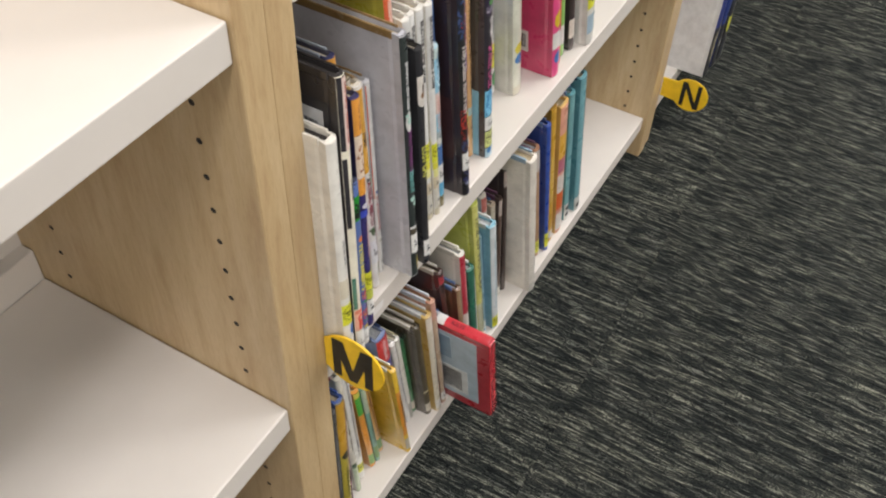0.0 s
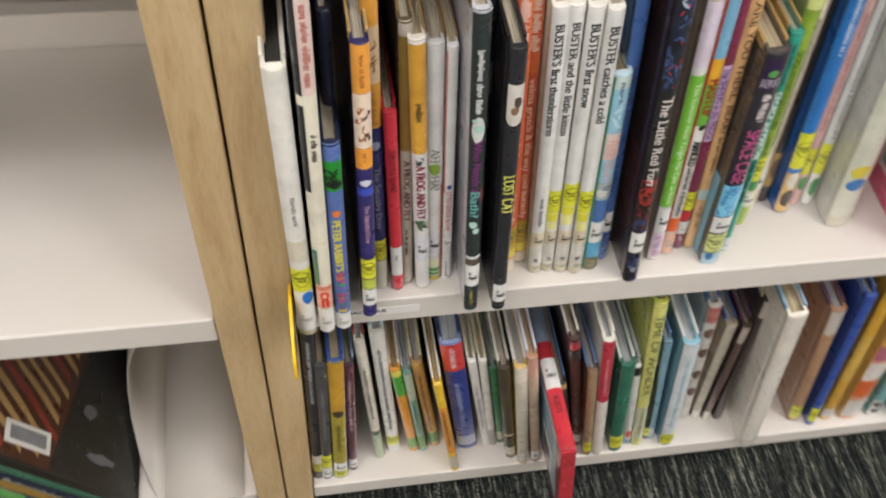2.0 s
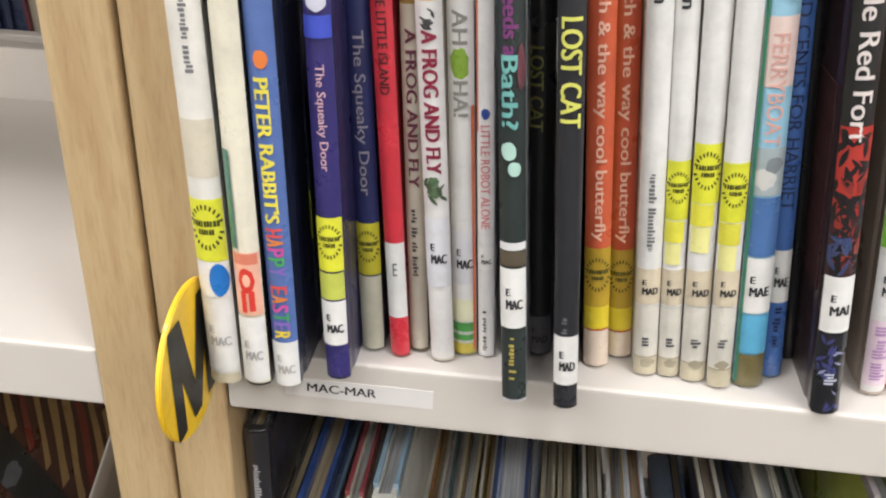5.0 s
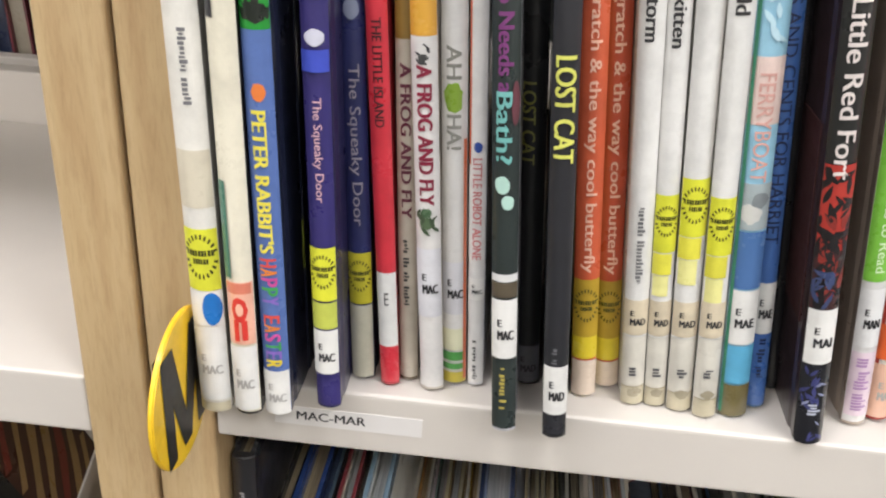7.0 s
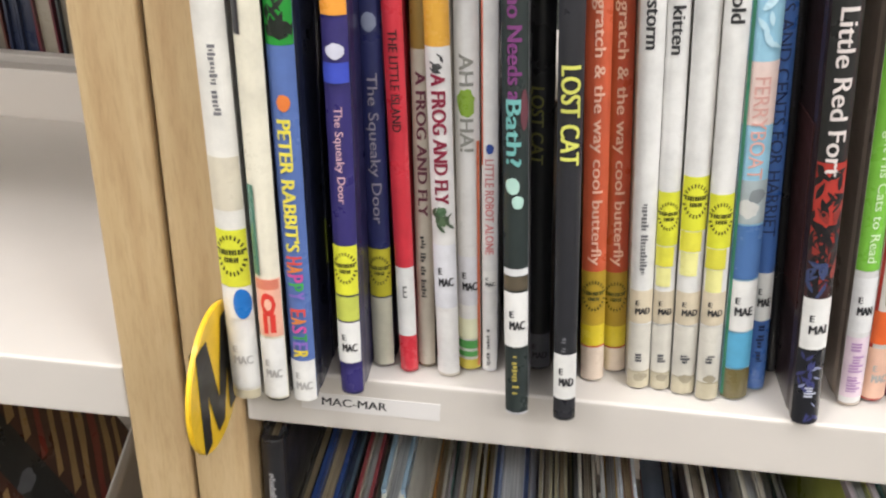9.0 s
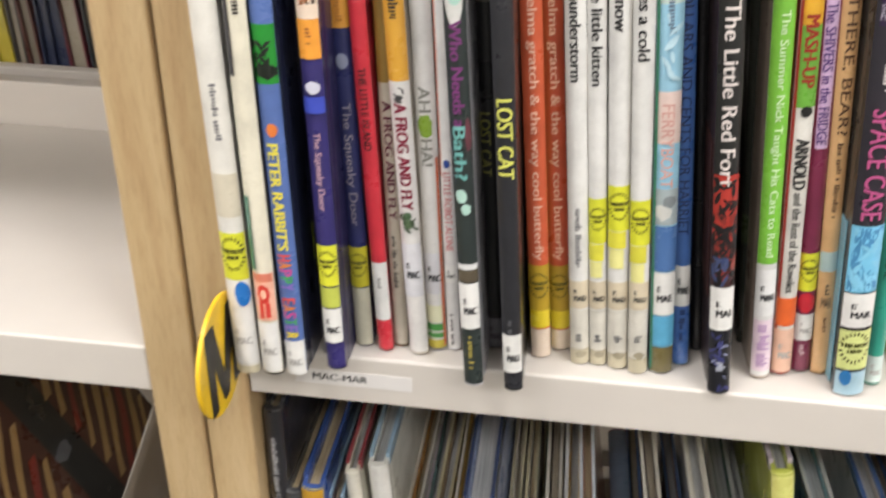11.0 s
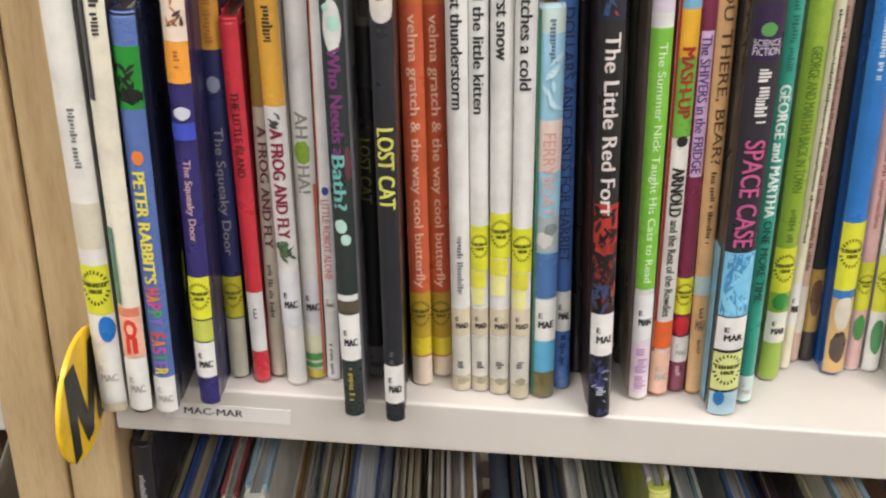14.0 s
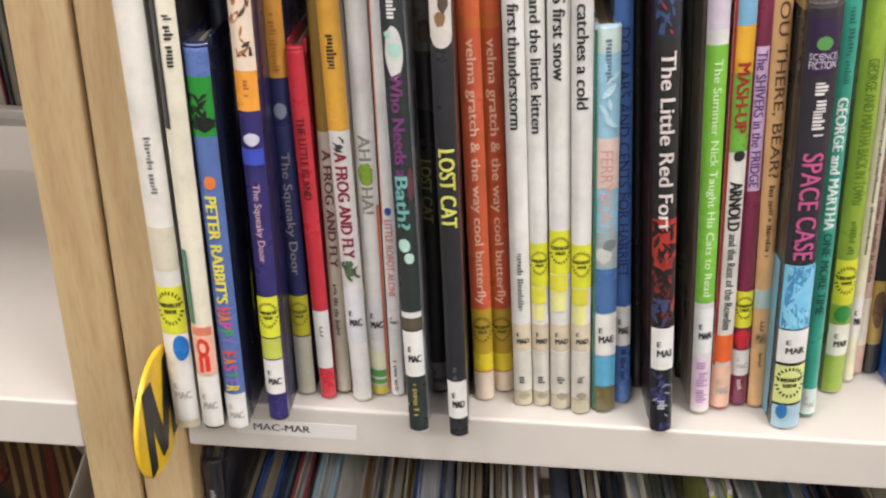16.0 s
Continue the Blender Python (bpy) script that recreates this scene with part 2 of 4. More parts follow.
LEFT0, LEFT1 = -0.0545 - 0.914, -0.0545
NB0, NB1 = BAY + 0.0545, BAY + 0.0545 + 0.914
for x0, x1, zs in ((LEFT0, LEFT1, ((0.438, 0.030), (0.8095, 0.0285), (LOW, 0.027))),
                   (0.0, BAY, ((MID, 0.030), (0.817, 0.0275), (LOW, 0.027))),
                   (NB0, NB1, ((MID, 0.0275), (LOW, 0.027)))):
    for z1, th in zs:
        shelf(x0, x1, z1, th, 0.004 if z1 == LOW else 0.0008)
    stile(x0)
    stile(x1 - 0.024)
    # The kick board's dark brown paints in the shadow of the recess.
    kick = thing("toe_kick", "recessed toe kick under the bottom shelf, coloured dark for its shadow", "toe kick", "toe kicks", pose(x0, 0.05, 0))
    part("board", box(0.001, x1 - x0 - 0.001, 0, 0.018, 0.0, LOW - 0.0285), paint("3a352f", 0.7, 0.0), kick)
    for z1 in (0.438, 0.80, LOW):
        far_shelf(x0, x1, z1)
for px in (-0.0545 - 0.914 - 0.0545, -0.0545, BAY, BAY + 0.0545 + 0.914):
    for dx0, dx1 in ((0.0, 0.0266), (0.0282, 0.0545)):
        up = thing("shelf_upright", "light maple side panel on the far side of the run", "shelf upright", "uprights", pose(px + dx0, 0.315, 0))
        part("panel", box(0, dx1 - dx0, 0.0, 0.30, 0.0, HIGH, 0.0018), WOOD, up)


# ---- letters on meshes ----
LETTERS = {}


def letters(text, across="y"):
    """A flat mesh of the text, one unit long and one unit high about its middle, cut into slices across one way so that it can bend."""
    if (text, across) not in LETTERS:
        cu = bpy.data.curves.new("lettering", "FONT")
        cu.body, cu.size, cu.resolution_u = text, 1.0, 3
        cu.align_x, cu.align_y = "CENTER", "CENTER"
        ob = bpy.data.objects.new("lettering", cu)
        scene.collection.objects.link(ob)
        deps = bpy.context.evaluated_depsgraph_get()
        me = bpy.data.meshes.new_from_object(ob.evaluated_get(deps))
        bpy.data.objects.remove(ob)
        co = np.zeros(len(me.vertices) * 3)
        me.vertices.foreach_get("co", co)
        co = co.reshape(-1, 3)
        lo, hi = co.min(0), co.max(0)
        co = (co - (lo + hi) / 2) / np.maximum(hi - lo, 1e-6)
        co[:, 2] = 0
        me.vertices.foreach_set("co", co.reshape(-1))
        bm = bmesh.new()
        bm.from_mesh(me)
        way = (1, 0, 0) if across == "x" else (0, 1, 0)
        for k in range(-4, 5):
            bmesh.ops.bisect_plane(bm, geom=bm.verts[:] + bm.edges[:] + bm.faces[:], dist=1e-6, plane_co=tuple(0.111 * k * c for c in way), plane_no=way)
        bm.verts.index_update()
        LETTERS[text, across] = [tuple(v.co) for v in bm.verts], [tuple(v.index for v in f.verts) for f in bm.faces]
        bm.free()
        bpy.data.meshes.remove(me)
    return LETTERS[text, across]


def lettering(name, text, length, height, material, parent, m, bold=0.0, bend=None, across="y"):
    """Thin letters; bold: how far, in letter heights, the strokes are thickened sideways; bend: their depth at x, y."""
    pts, faces = letters(text, across)
    verts, polys = [], []
    for k, dx in enumerate((0.0,) if not bold else (-bold, 0.0, bold)):
        n = len(verts)
        verts += [(x * length + dx * height, y * height, 0.00001 * k + (bend(x * length, y * height) if bend else 0.0)) for x, y, _ in pts]
        polys += [tuple(v + n for v in f) for f in faces]
    me = bpy.data.meshes.new(name)
    me.from_pydata(verts, [], polys)
    me.materials.append(material)
    ob = new(name, me)
    ob.parent = parent
    ob.matrix_basis = m
    return tagged(ob, kind="stuff") if len(text) > 1 else ob


DOWNWARDS = Matrix(((0, 1, 0, 0), (0, 0, -1, 0), (-1, 0, 0, 0), (0, 0, 0, 1)))
LEVEL = Matrix(((1, 0, 0, 0), (0, 0, -1, 0), (0, 1, 0, 0), (0, 0, 0, 1)))


# ---- books ----
BOOK_W, BOOK_H = {}, {}


def spine_y(u, w):
    """How far the rounded spine stands out at u across its width."""
    return -min(0.0029, 0.26 * w) * (1 - min(1.0, abs(2 * u - 1)) ** 2.3)


def strip(w, u0, u1, z0, z1, proud, n=12, worn=0.0):
    """A patch that hugs the rounded spine between two heights; worn: how far its ends are rounded in."""
    bm = bmesh.new()
    levels = [(z0, 0.0), (z1, 0.0)] if not worn else [(z0, worn), (z0 + worn, 0.0003), (z0 + 2 * worn, 0.0), (z1 - 2 * worn, 0.0), (z1 - worn, 0.0003), (z1, worn)]
    cols = []
    for i in range(n + 1):
        u = u0 + (u1 - u0) * i / n
        y = spine_y(u, w) - proud
        cols.append([bm.verts.new((u * w, y + back, z)) for z, back in levels])
    for a, b in zip(cols, cols[1:]):
        for k in range(len(levels) - 1):
            bm.faces.new((a[k], b[k], b[k + 1], a[k + 1]))
    return bm


def patch(bm, w, u0, u1, z0, z1, p, n=9):
    cols = []
    for i in range(n + 1):
        u = u0 + (u1 - u0) * i / n
        y = spine_y(u, w) - p
        cols.append((bm.verts.new((u * w, y, z0)), bm.verts.new((u * w, y, z1))))
    for a, b in zip(cols, cols[1:]):
        bm.faces.new((a[0], b[0], b[1], a[1]))


def book(label, x, y, z, w, h, lean, side, spine, d=0.21, turn=None, pages_dark=False):
    """A hardback that stands with its spine to the aisle, foot at x, y, z, leaning by degrees."""
    jig = random.Random(int(x * 1e5) + int(z * 1e3))
    root = thing("picture_book", label, "book", "books on the middle shelf" if z == MID else "books on the bottom shelf" if z == LOW else "",
                 pose(x, y, z + 0.0004, 0, lean, jig.uniform(-0.4, 0.4)) @ (turn or Matrix()))
    BOOK_W[root.name], BOOK_H[root.name] = w, h
    tb = min(0.003, w * 0.27) if z == LOW else min(0.0022, w * 0.2)
    n = 10
    outer = [(u * w, spine_y(u, w)) for u in (i / n for i in range(n + 1))]
    joint = 0.0055
    prof = [(0, d), (0, joint + 0.004), (0.0006, joint + 0.001), (0.0002, joint - 0.003)] + outer + \
           [(w - 0.0002, joint - 0.003), (w - 0.0006, joint + 0.001), (w, joint + 0.004), (w, d), (w - tb, d), (w - tb, 0.002), (tb, 0.002), (tb, d)]
    cov = prism(prof, 0.0, h)
    for v in cov.verts:
        if v.co.y < 0.0008:
            v.co.z += 0.0008 if v.co.z < h / 2 else -0.0008
    part("cover", cov, paint(side), root)
    k = 5
    ring = [(tb + 0.0002 + (w - 2 * tb - 0.0004) * i / k, d - 0.004 - 0.0025 * math.sin(math.pi * i / k)) for i in range(k + 1)]
    outl = [(tb + 0.0002, 0.0024), (w - tb - 0.0002, 0.0024)] + ring[::-1]
    part("page_block", prism(outl, 0.003, h - (0.0045 if z == LOW else 0.0035)), DARK_PAGES if pages_dark else jig.choice((PAPER, COOL_PAGES, COOL_PAGES, AGED) if z == LOW else (PAPER, PAPER, AGED)), root)
    if turn is None and z in (LOW, MID):
        # The clear jacket's folded top edge, along both boards; its tones paint glints and reflections.
        glint_tones = ("5f7cac", "46639a", "2c3b60", "6a4a62", "8e3c42", "c4ccd6", "d6d8d8", "8ea8bc", "c8c0a0", "d8d4c8", "b9aeb4", side) if z == LOW else (side, side, "8c939c", "8a6e44", "b0925c", "6a645a")
        tone = jig.choice(glint_tones)
        for x0, x1 in ((-0.0003, tb * 0.75), (w - tb * 0.75, w + 0.0003)):
            part("jacket_edge", box(x0, x1, 0.006, d - 0.001, h - 0.005, h + (0.003 if z == LOW else 0.0015), 0.0005), paint(tone, 0.18, 0.8), root)
    part("spine", strip(w, 0.0, 1.0, 0.0003, h - 0.0003, 0.0002, 12, 0.0011), paint(spine), root)
    return root


def cover_label(b, y0, y1, z0, z1, col, code=False):
    """A label or printed panel on the cover that faces the upright, with or without a barcode."""
    b["panels"] = b.get("panels", 0) + 1
    k = 0.0003 * b["panels"]
    panel = part("cover_panel", box(-0.0001 - k, 0.0001, y0, y1, z0, z1), paint(col, 0.4, 0.2), b)
    if code:
        bm = bmesh.new()
        jig = random.Random(3)
        y = y0 + 0.1 * (y1 - y0)
        while y < y1 - 0.12 * (y1 - y0):
            wd = jig.choice((0.0005, 0.0008, 0.0014))
            v = [bm.verts.new((-0.0003 - k, yy, zz)) for yy, zz in ((y, z0 + 0.2 * (z1 - z0)), (y + wd, z0 + 0.2 * (z1 - z0)), (y + wd, z1 - 0.15 * (z1 - z0)), (y, z1 - 0.15 * (z1 - z0)))]
            bm.faces.new(v)
            y += wd + jig.choice((0.0005, 0.001))
        tagged(part("barcode", bm, paint("2a2a2c"), panel), kind="stuff")


def size(b):
    return BOOK_W[b.name], BOOK_H[b.name]


def layer(b):
    """Each patch lies a hair above the one before."""
    b["layers"] = b.get("layers", 0) + 1
    return 0.00022 + 0.00009 * b["layers"]


def band(b, z0, z1, col, u0=0, u1=1):
    w, h = size(b)
    z0 = h + z0 if z0 < 0 else z0
    z1 = h + z1 if z1 < 0 else z1
    if z1 < z0:
        z0, z1 = z1, z0
    part("spine_band", strip(w, u0 + 0.004, u1 - 0.004, z0, min(z1, h - 0.0004), layer(b)), paint(col), b)


def spot(b, z0, z1, col, u0, u1, jag=0.1):
    """A rounded printed motif; jag: how ragged its outline is."""
    w, h = size(b)
    p = layer(b)
    jig = random.Random(int(z0 * 1e6))
    bm = bmesh.new()
    n = 18
    edge = [1 - jag * (jig.random() if jag < 0.3 else (i % 3) / 2) for i in range(n)]
    rings = []
    for q in (0.06, 0.3, 0.55, 0.8, 1.0):
        ring = []
        for i in range(n):
            a = 2 * math.pi * i / n
            u = (u0 + u1) / 2 + (u1 - u0) / 2 * edge[i] * q * math.cos(a)
            ring.append(bm.verts.new((u * w, spine_y(u, w) - p, (z0 + z1) / 2 + (z1 - z0) / 2 * edge[i] * q * math.sin(a))))
        rings.append(ring)
    bm.faces.new(rings[0])
    for low, high in zip(rings, rings[1:]):
        for i in range(n):
            bm.faces.new((low[i], low[(i + 1) % n], high[(i + 1) % n], high[i]))
    part("spine_motif", bm, paint(col), b)


def blades(b, z0, z1, col, u0, u1, n, long=0.6, seed=1):
    """Printed leaves, and glints on one book: n slender tapering strokes that fan out between two heights."""
    w, h = size(b)
    p = layer(b)
    jig = random.Random(seed)
    bm = bmesh.new()
    for _ in range(n):
        cu, cz = jig.uniform(u0, u1) * w, jig.uniform(z0, z1)
        ang, ln = jig.uniform(-1.1, 1.1), long * w * jig.uniform(0.6, 1.3)
        fat = ln * jig.uniform(0.1, 0.2)
        rows = []
        for k in range(5):
            q = k / 4
            half = fat * (math.sin(math.pi * (0.08 + 0.88 * q)))
            mx, mz = cu + ln * (q - 0.5) * math.sin(ang), cz + ln * (q - 0.5) * math.cos(ang)
            pair = []
            for sgn in (-1, 1):
                x = min(u1 * w, max(u0 * w, mx + sgn * half * math.cos(ang)))
                pair.append(bm.verts.new((x, spine_y(x / w, w) - p, min(z1, max(z0, mz - sgn * half * math.sin(ang))))))
            rows.append(pair)
        for lo, hi in zip(rows, rows[1:]):
            bm.faces.new((lo[0], lo[1], hi[1], hi[0]))
    bmesh.ops.recalc_face_normals(bm, faces=bm.faces[:])
    tagged(part("leaf_print", bm, paint(col), b), kind="stuff")


def title(b, text, z0, z1, col, cap, u, bold=0.025):
    w, h = size(b)
    lettering("title", text, z1 - z0, w * cap, paint(col), b, Matrix.Translation((u * w, spine_y(0.5, w) - layer(b) - 0.0002, (z0 + z1) / 2)) @ DOWNWARDS, bold, lambda x, y: spine_y(0.5, w) - spine_y(u + y / w, w))


def rainbow(b, text, z0, z1, cols, cap):
    """A title whose letters change colour one by one."""
    w, h = size(b)
    step = (z1 - z0) / len(text)
    p = spine_y(0.5, w) - layer(b) - 0.0002
    for i, ch in enumerate(text):
        if ch != " ":
            lettering("title_letter", ch, step * 0.78, w * cap, paint(cols[i % len(cols)]), b,
                      Matrix.Translation((w / 2, p, z1 - step * (i + 0.5))) @ DOWNWARDS, 0.04, lambda x, y: spine_y(0.5, w) - spine_y(0.5 + y / w, w))


def flat_words(b, text, z0, z1, col):
    w, h = size(b)
    wide = w * (0.22 if len(text) == 1 else min(0.78, 0.2 * len(text)))
    lettering("call_letters", text, wide, z1 - z0, paint(col), b, Matrix.Translation((w / 2, spine_y(0.5, w) - layer(b) - 0.0002, (z0 + z1) / 2)) @ LEVEL, 0.0, lambda x, y: spine_y(0.5, w) - spine_y(0.5 + x / w, w), "x")


def bars(b, z0, z1, col, u0, u1):
    """Plain bars in place of small print, broken into word-long pieces."""
    w, h = size(b)
    p = layer(b) + 0.0001
    jig = random.Random(int(z0 * 1e6) + 7)
    bm = bmesh.new()
    z = z1
    while z > z0:
        ln = min(z - z0, jig.uniform(0.0007, 0.0013))
        du, dd = (u1 - u0) * jig.choice((0.0, 0.26, 0.3)), (u1 - u0) * jig.choice((0.0, 0.0, 0.0, 0.2))
        patch(bm, w, u0 + dd, u1 - du, z - ln, z, p, 5)
        z -= ln + (0.0022 if jig.random() < 0.1 else 0.0005)
    tagged(part("small_print", bm, paint(col), b), kind="stuff")


def sticker(b, z0, z1, word, col="f0efec"):
    """A white call label round the spine, with its letters or faded."""
    w, h = size(b)
    tag = part("call_label", strip(w, 0.0, 1.0, z0, z1, layer(b)), paint(col, 0.5, 0.1), b, "paper call label")
    tall = min(0.0042, (z1 - z0) * 0.2)
    zc = (z0 + z1) / 2
    ink = "b4b2b0" if word == "faint" else "2c2c30"
    word = "MAC" if word in ("", "faint") else word
    p = layer(b) + 0.0002
    for text, zz, wide in (("E", zc + tall * 0.7, 0.15), (word, zc - tall * 0.55, 0.62)):
        u = 0.32 if text == "E" else 0.56
        lettering("call_letters", text, w * wide, tall * (0.7 if text == "E" else 0.95), paint(ink), tag, Matrix.Translation((u * w, spine_y(0.5, w) - p, zz)) @ LEVEL, 0.05, lambda x, y, c=u: spine_y(0.5, w) - spine_y(c + x / w, w), "x")


def reader_label(b, z0, z1, col="dfe036"):
    """A yellow reading-scheme label: a ring of dashes round two bars."""
    w, h = size(b)
    tag = part("reader_label", strip(w, 0.0, 1.0, z0, z1, layer(b)), paint(col, 0.4, 0.2), b, "yellow reading-scheme label")
    p = layer(b) + 0.0001
    bm = bmesh.new()
    zc, rz = z0 + (z1 - z0) * 0.56, min((z1 - z0) * 0.4, w * 0.75)

    def quad(pts):
        vs = []
        for u, z in pts:
            u = min(0.99, max(0.01, u))
            vs.append(bm.verts.new((u * w, spine_y(u, w) - p, z)))
        bm.faces.new(vs)
    for i in range(22):
        a = 2 * math.pi * i / 22
        c, s, da = math.cos(a), math.sin(a), 0.062
        if abs(c) > 0.975:
            continue
        quad([(0.5 + 0.5 * q * math.cos(a + e) * 0.98, zc + rz * q * math.sin(a + e)) for q, e in ((0.8, -da), (1.02, -da), (1.02, da), (0.8, da))])
    for n, u0, u1, za, zb in ((9, 0.08, 0.92, 0.04, 0.3), (6, 0.27, 0.75, -0.32, -0.08)):
        step = (u1 - u0) / n
        for i in range(n):
            patch(bm, w, u0 + step * i, u0 + step * (i + (0.8 if i % 3 else 0.62)), zc + za * rz, zc + zb * rz, p)
    bmesh.ops.recalc_face_normals(bm, faces=bm.faces[:])
    tagged(part("label_print", bm, paint("4a4a14"), tag), kind="stuff")


# Books on the middle shelf, from the upright outwards.
b = book('white hardback in a yellowed clear jacket beside the upright', 0.0027, -0.0181, MID, 0.0120, 0.250, -1.4, 'e6e1d6', 'efece4', 0.21, pages_dark=True)
bars(b, 0.1263, 0.1522, '77767a', 0.45, 0.68)
band(b, 0.0883, 0.1100, 'd4ccb8', 0, 1)
reader_label(b, 0.0549, 0.0801)
band(b, 0.0398, 0.0545, 'f2f0ec', 0, 1)
spot(b, 0.0400, 0.0542, '1d6fc0', 0.42, 1, 0.0)
sticker(b, 0.0059, 0.0394, 'faint')
band(b, 0.0005, 0.0048, 'cbc2a8', 0, 1)
b = book('cream hardback with a black and green striped spine and award ribbon', 0.0168, -0.0189, MID, 0.0100, 0.294, -1.2, '231f20', 'ece6d2', 0.21, pages_dark=True)
band(b, 0.2320, 0.2930, 'e6cfc6', 0.3, 1)
bars(b, 0.2380, 0.2880, 'b05a50', 0.48, 0.85)
band(b, 0.2320, 0.3000, '2a282e', 0, 0.3)
band(b, 0.1565, 0.2250, '2a282e', 0, 0.3)
bars(b, 0.1829, 0.2038, '2e2a28', 0.5, 0.85)
band(b, 0.0617, 0.1002, '4f7d6c', 0, 0.28)
band(b, 0.0336, 0.0604, 'efb79f', 0, 1)
band(b, 0.0556, 0.0600, 'e0836a', 0.05, 0.95)
spot(b, 0.0430, 0.0545, 'd8392f', 0.2, 0.82, 0.12)
spot(b, 0.0462, 0.0516, 'efb79f', 0.36, 0.66, 0.0)
band(b, 0.0352, 0.0445, 'd8392f', 0.26, 0.46)
band(b, 0.0358, 0.0445, 'd8392f', 0.56, 0.78)
sticker(b, 0.0035, 0.0329, 'faint')
cover_label(b, 0.007, 0.2, 0.002, 0.27, '1c1c20')
cover_label(b, 0.012, 0.06, 0.2, 0.262, 'b4b6b8', True)
b = book('blue paperback picture book with a green band and bright lettering', 0.0282, -0.0164, MID, 0.0101, 0.192, -1.6, '131b38', '5872b0', 0.21)
band(b, 0.1529, 0.1785, '1f8f2e', 0, 1)
spot(b, 0.1545, 0.1625, '0b160b', 0.02, 0.98, 0.29)
blades(b, 0.1560, 0.1715, '0b160b', 0.0, 1.0, 16, 0.7, 8)
spot(b, 0.1289, 0.1355, 'e8803a', 0.28, 0.8)
title(b, "PETER RABBIT'S", 0.0724, 0.1257, 'e4d850', 0.52, 0.5, 0.06)
rainbow(b, 'HAPPY EASTER', 0.0225, 0.0703, ('d8504a', 'e0843a', 'c8509a', '4aa85a', '8a6ac0', 'e8d040'), 0.6)
sticker(b, 0.0007, 0.0211, 'faint')
b = book('dark navy hardback set back between its neighbours', 0.0323, 0.0133, MID, 0.0066, 0.255, -1.7, '10152a', '141a30', 0.21)
band(b, 0.0498, 0.0707, '8f9a2a', 0.5, 1)
b = book('dark purple hardback picture book in a clear jacket', 0.0473, -0.0098, MID, 0.0094, 0.255, -1.9, '24204e', '322a6c', 0.21)
band(b, 0.2214, 0.2545, 'efa544', 0, 1)
bars(b, 0.2260, 0.2480, 'b06a30', 0.4, 0.65)
band(b, 0.1798, 0.2214, 'f2ddc8', 0, 1)
blades(b, 0.1850, 0.2120, 'a86a3c', 0.05, 0.95, 9, 0.55, 4)
blades(b, 0.1860, 0.2100, '4a3428', 0.2, 0.9, 8, 0.4, 5)
band(b, 0.1628, 0.1798, 'f0a23c', 0, 1)
bars(b, 0.1678, 0.1763, 'b06a30', 0.4, 0.65)
spot(b, 0.1472, 0.1533, 'd8d8e8', 0.15, 0.9)
band(b, 0.1386, 0.1461, '3f50c0', 0, 1)
title(b, 'The Squeaky Door', 0.0914, 0.1299, 'd2aab4', 0.42, 0.5, 0.015)
reader_label(b, 0.0507, 0.0730)
band(b, 0.0385, 0.0500, 'c4cc58', 0, 1)
sticker(b, 0.0179, 0.0378, '')
# Set-back copy of the book before; colours dimmed to paint its shade.
b = book('dark blue hardback picture book, second copy set back, in shaded colours', 0.0575, 0.0127, MID, 0.0092, 0.276, -2.7, '15183c', '20265a', 0.21)
band(b, 0.1700, 0.2755, 'd99a3a', 0, 1)
band(b, 0.2050, 0.2450, 'd8bc98', 0, 1)
blades(b, 0.2100, 0.2400, '8a5a34', 0.1, 0.9, 9, 0.5, 6)
bars(b, 0.1725, 0.1983, 'b0742a', 0.35, 0.7)
spot(b, 0.1513, 0.1589, '8890a8', 0.2, 0.85)
title(b, 'The Squeaky Door', 0.0721, 0.1356, '8e8894', 0.56, 0.5, 0.01)
reader_label(b, 0.0371, 0.0601, 'c0b828')
band(b, 0.0018, 0.0365, 'b8b6a4', 0, 1)
b = book('slim red hardback picture book with a white spine band', 0.0700, 0.0096, MID, 0.0077, 0.185, -3.6, 'a81c2c', 'd0303f', 0.21)
title(b, 'THE LITTLE ISLAND', 0.1139, 0.1535, '3a1018', 0.45, 0.5, 0.03)
band(b, 0.0197, 0.0537, 'f2f2f0', 0, 1)
flat_words(b, 'E', 0.0393, 0.0449, '555555')
# Same print as the next book, its shade mixed into duller colours.
b = book('shaded copy of a frog picture book, set back', 0.0773, 0.0148, MID, 0.0075, 0.245, -2.8, '5a4a30', 'b4ac9e', 0.21)
band(b, 0.1454, 0.2350, '8a6c2c', 0, 1)
title(b, 'A FROG AND FLY', 0.0760, 0.1367, '5a1f34', 0.52, 0.5, 0.07)
bars(b, 0.0372, 0.0666, '333333', 0.3, 0.6)
b = book('white picture book with an ochre top band and plum lettering', 0.0868, 0.0096, MID, 0.0094, 0.238, -4.1, 'd8cfc0', 'f4f2f0', 0.21)
band(b, 0.1485, 0.2346, 'e0a83c', 0, 1)
bars(b, 0.1767, 0.1914, '2a2420', 0.3, 0.75)
spot(b, 0.1395, 0.1425, '4a4a4a', 0.25, 0.7, 0.25)
blades(b, 0.1385, 0.1460, '3a3a3c', 0.15, 0.8, 6, 0.4, 42)
title(b, 'A FROG AND FLY', 0.0850, 0.1383, '8a1f3c', 0.58, 0.5, 0.06)
spot(b, 0.0745, 0.0800, '5a7050', 0.15, 0.85, 0.25)
spot(b, 0.0790, 0.0840, '4f6a4c', 0.2, 0.7, 0.25)
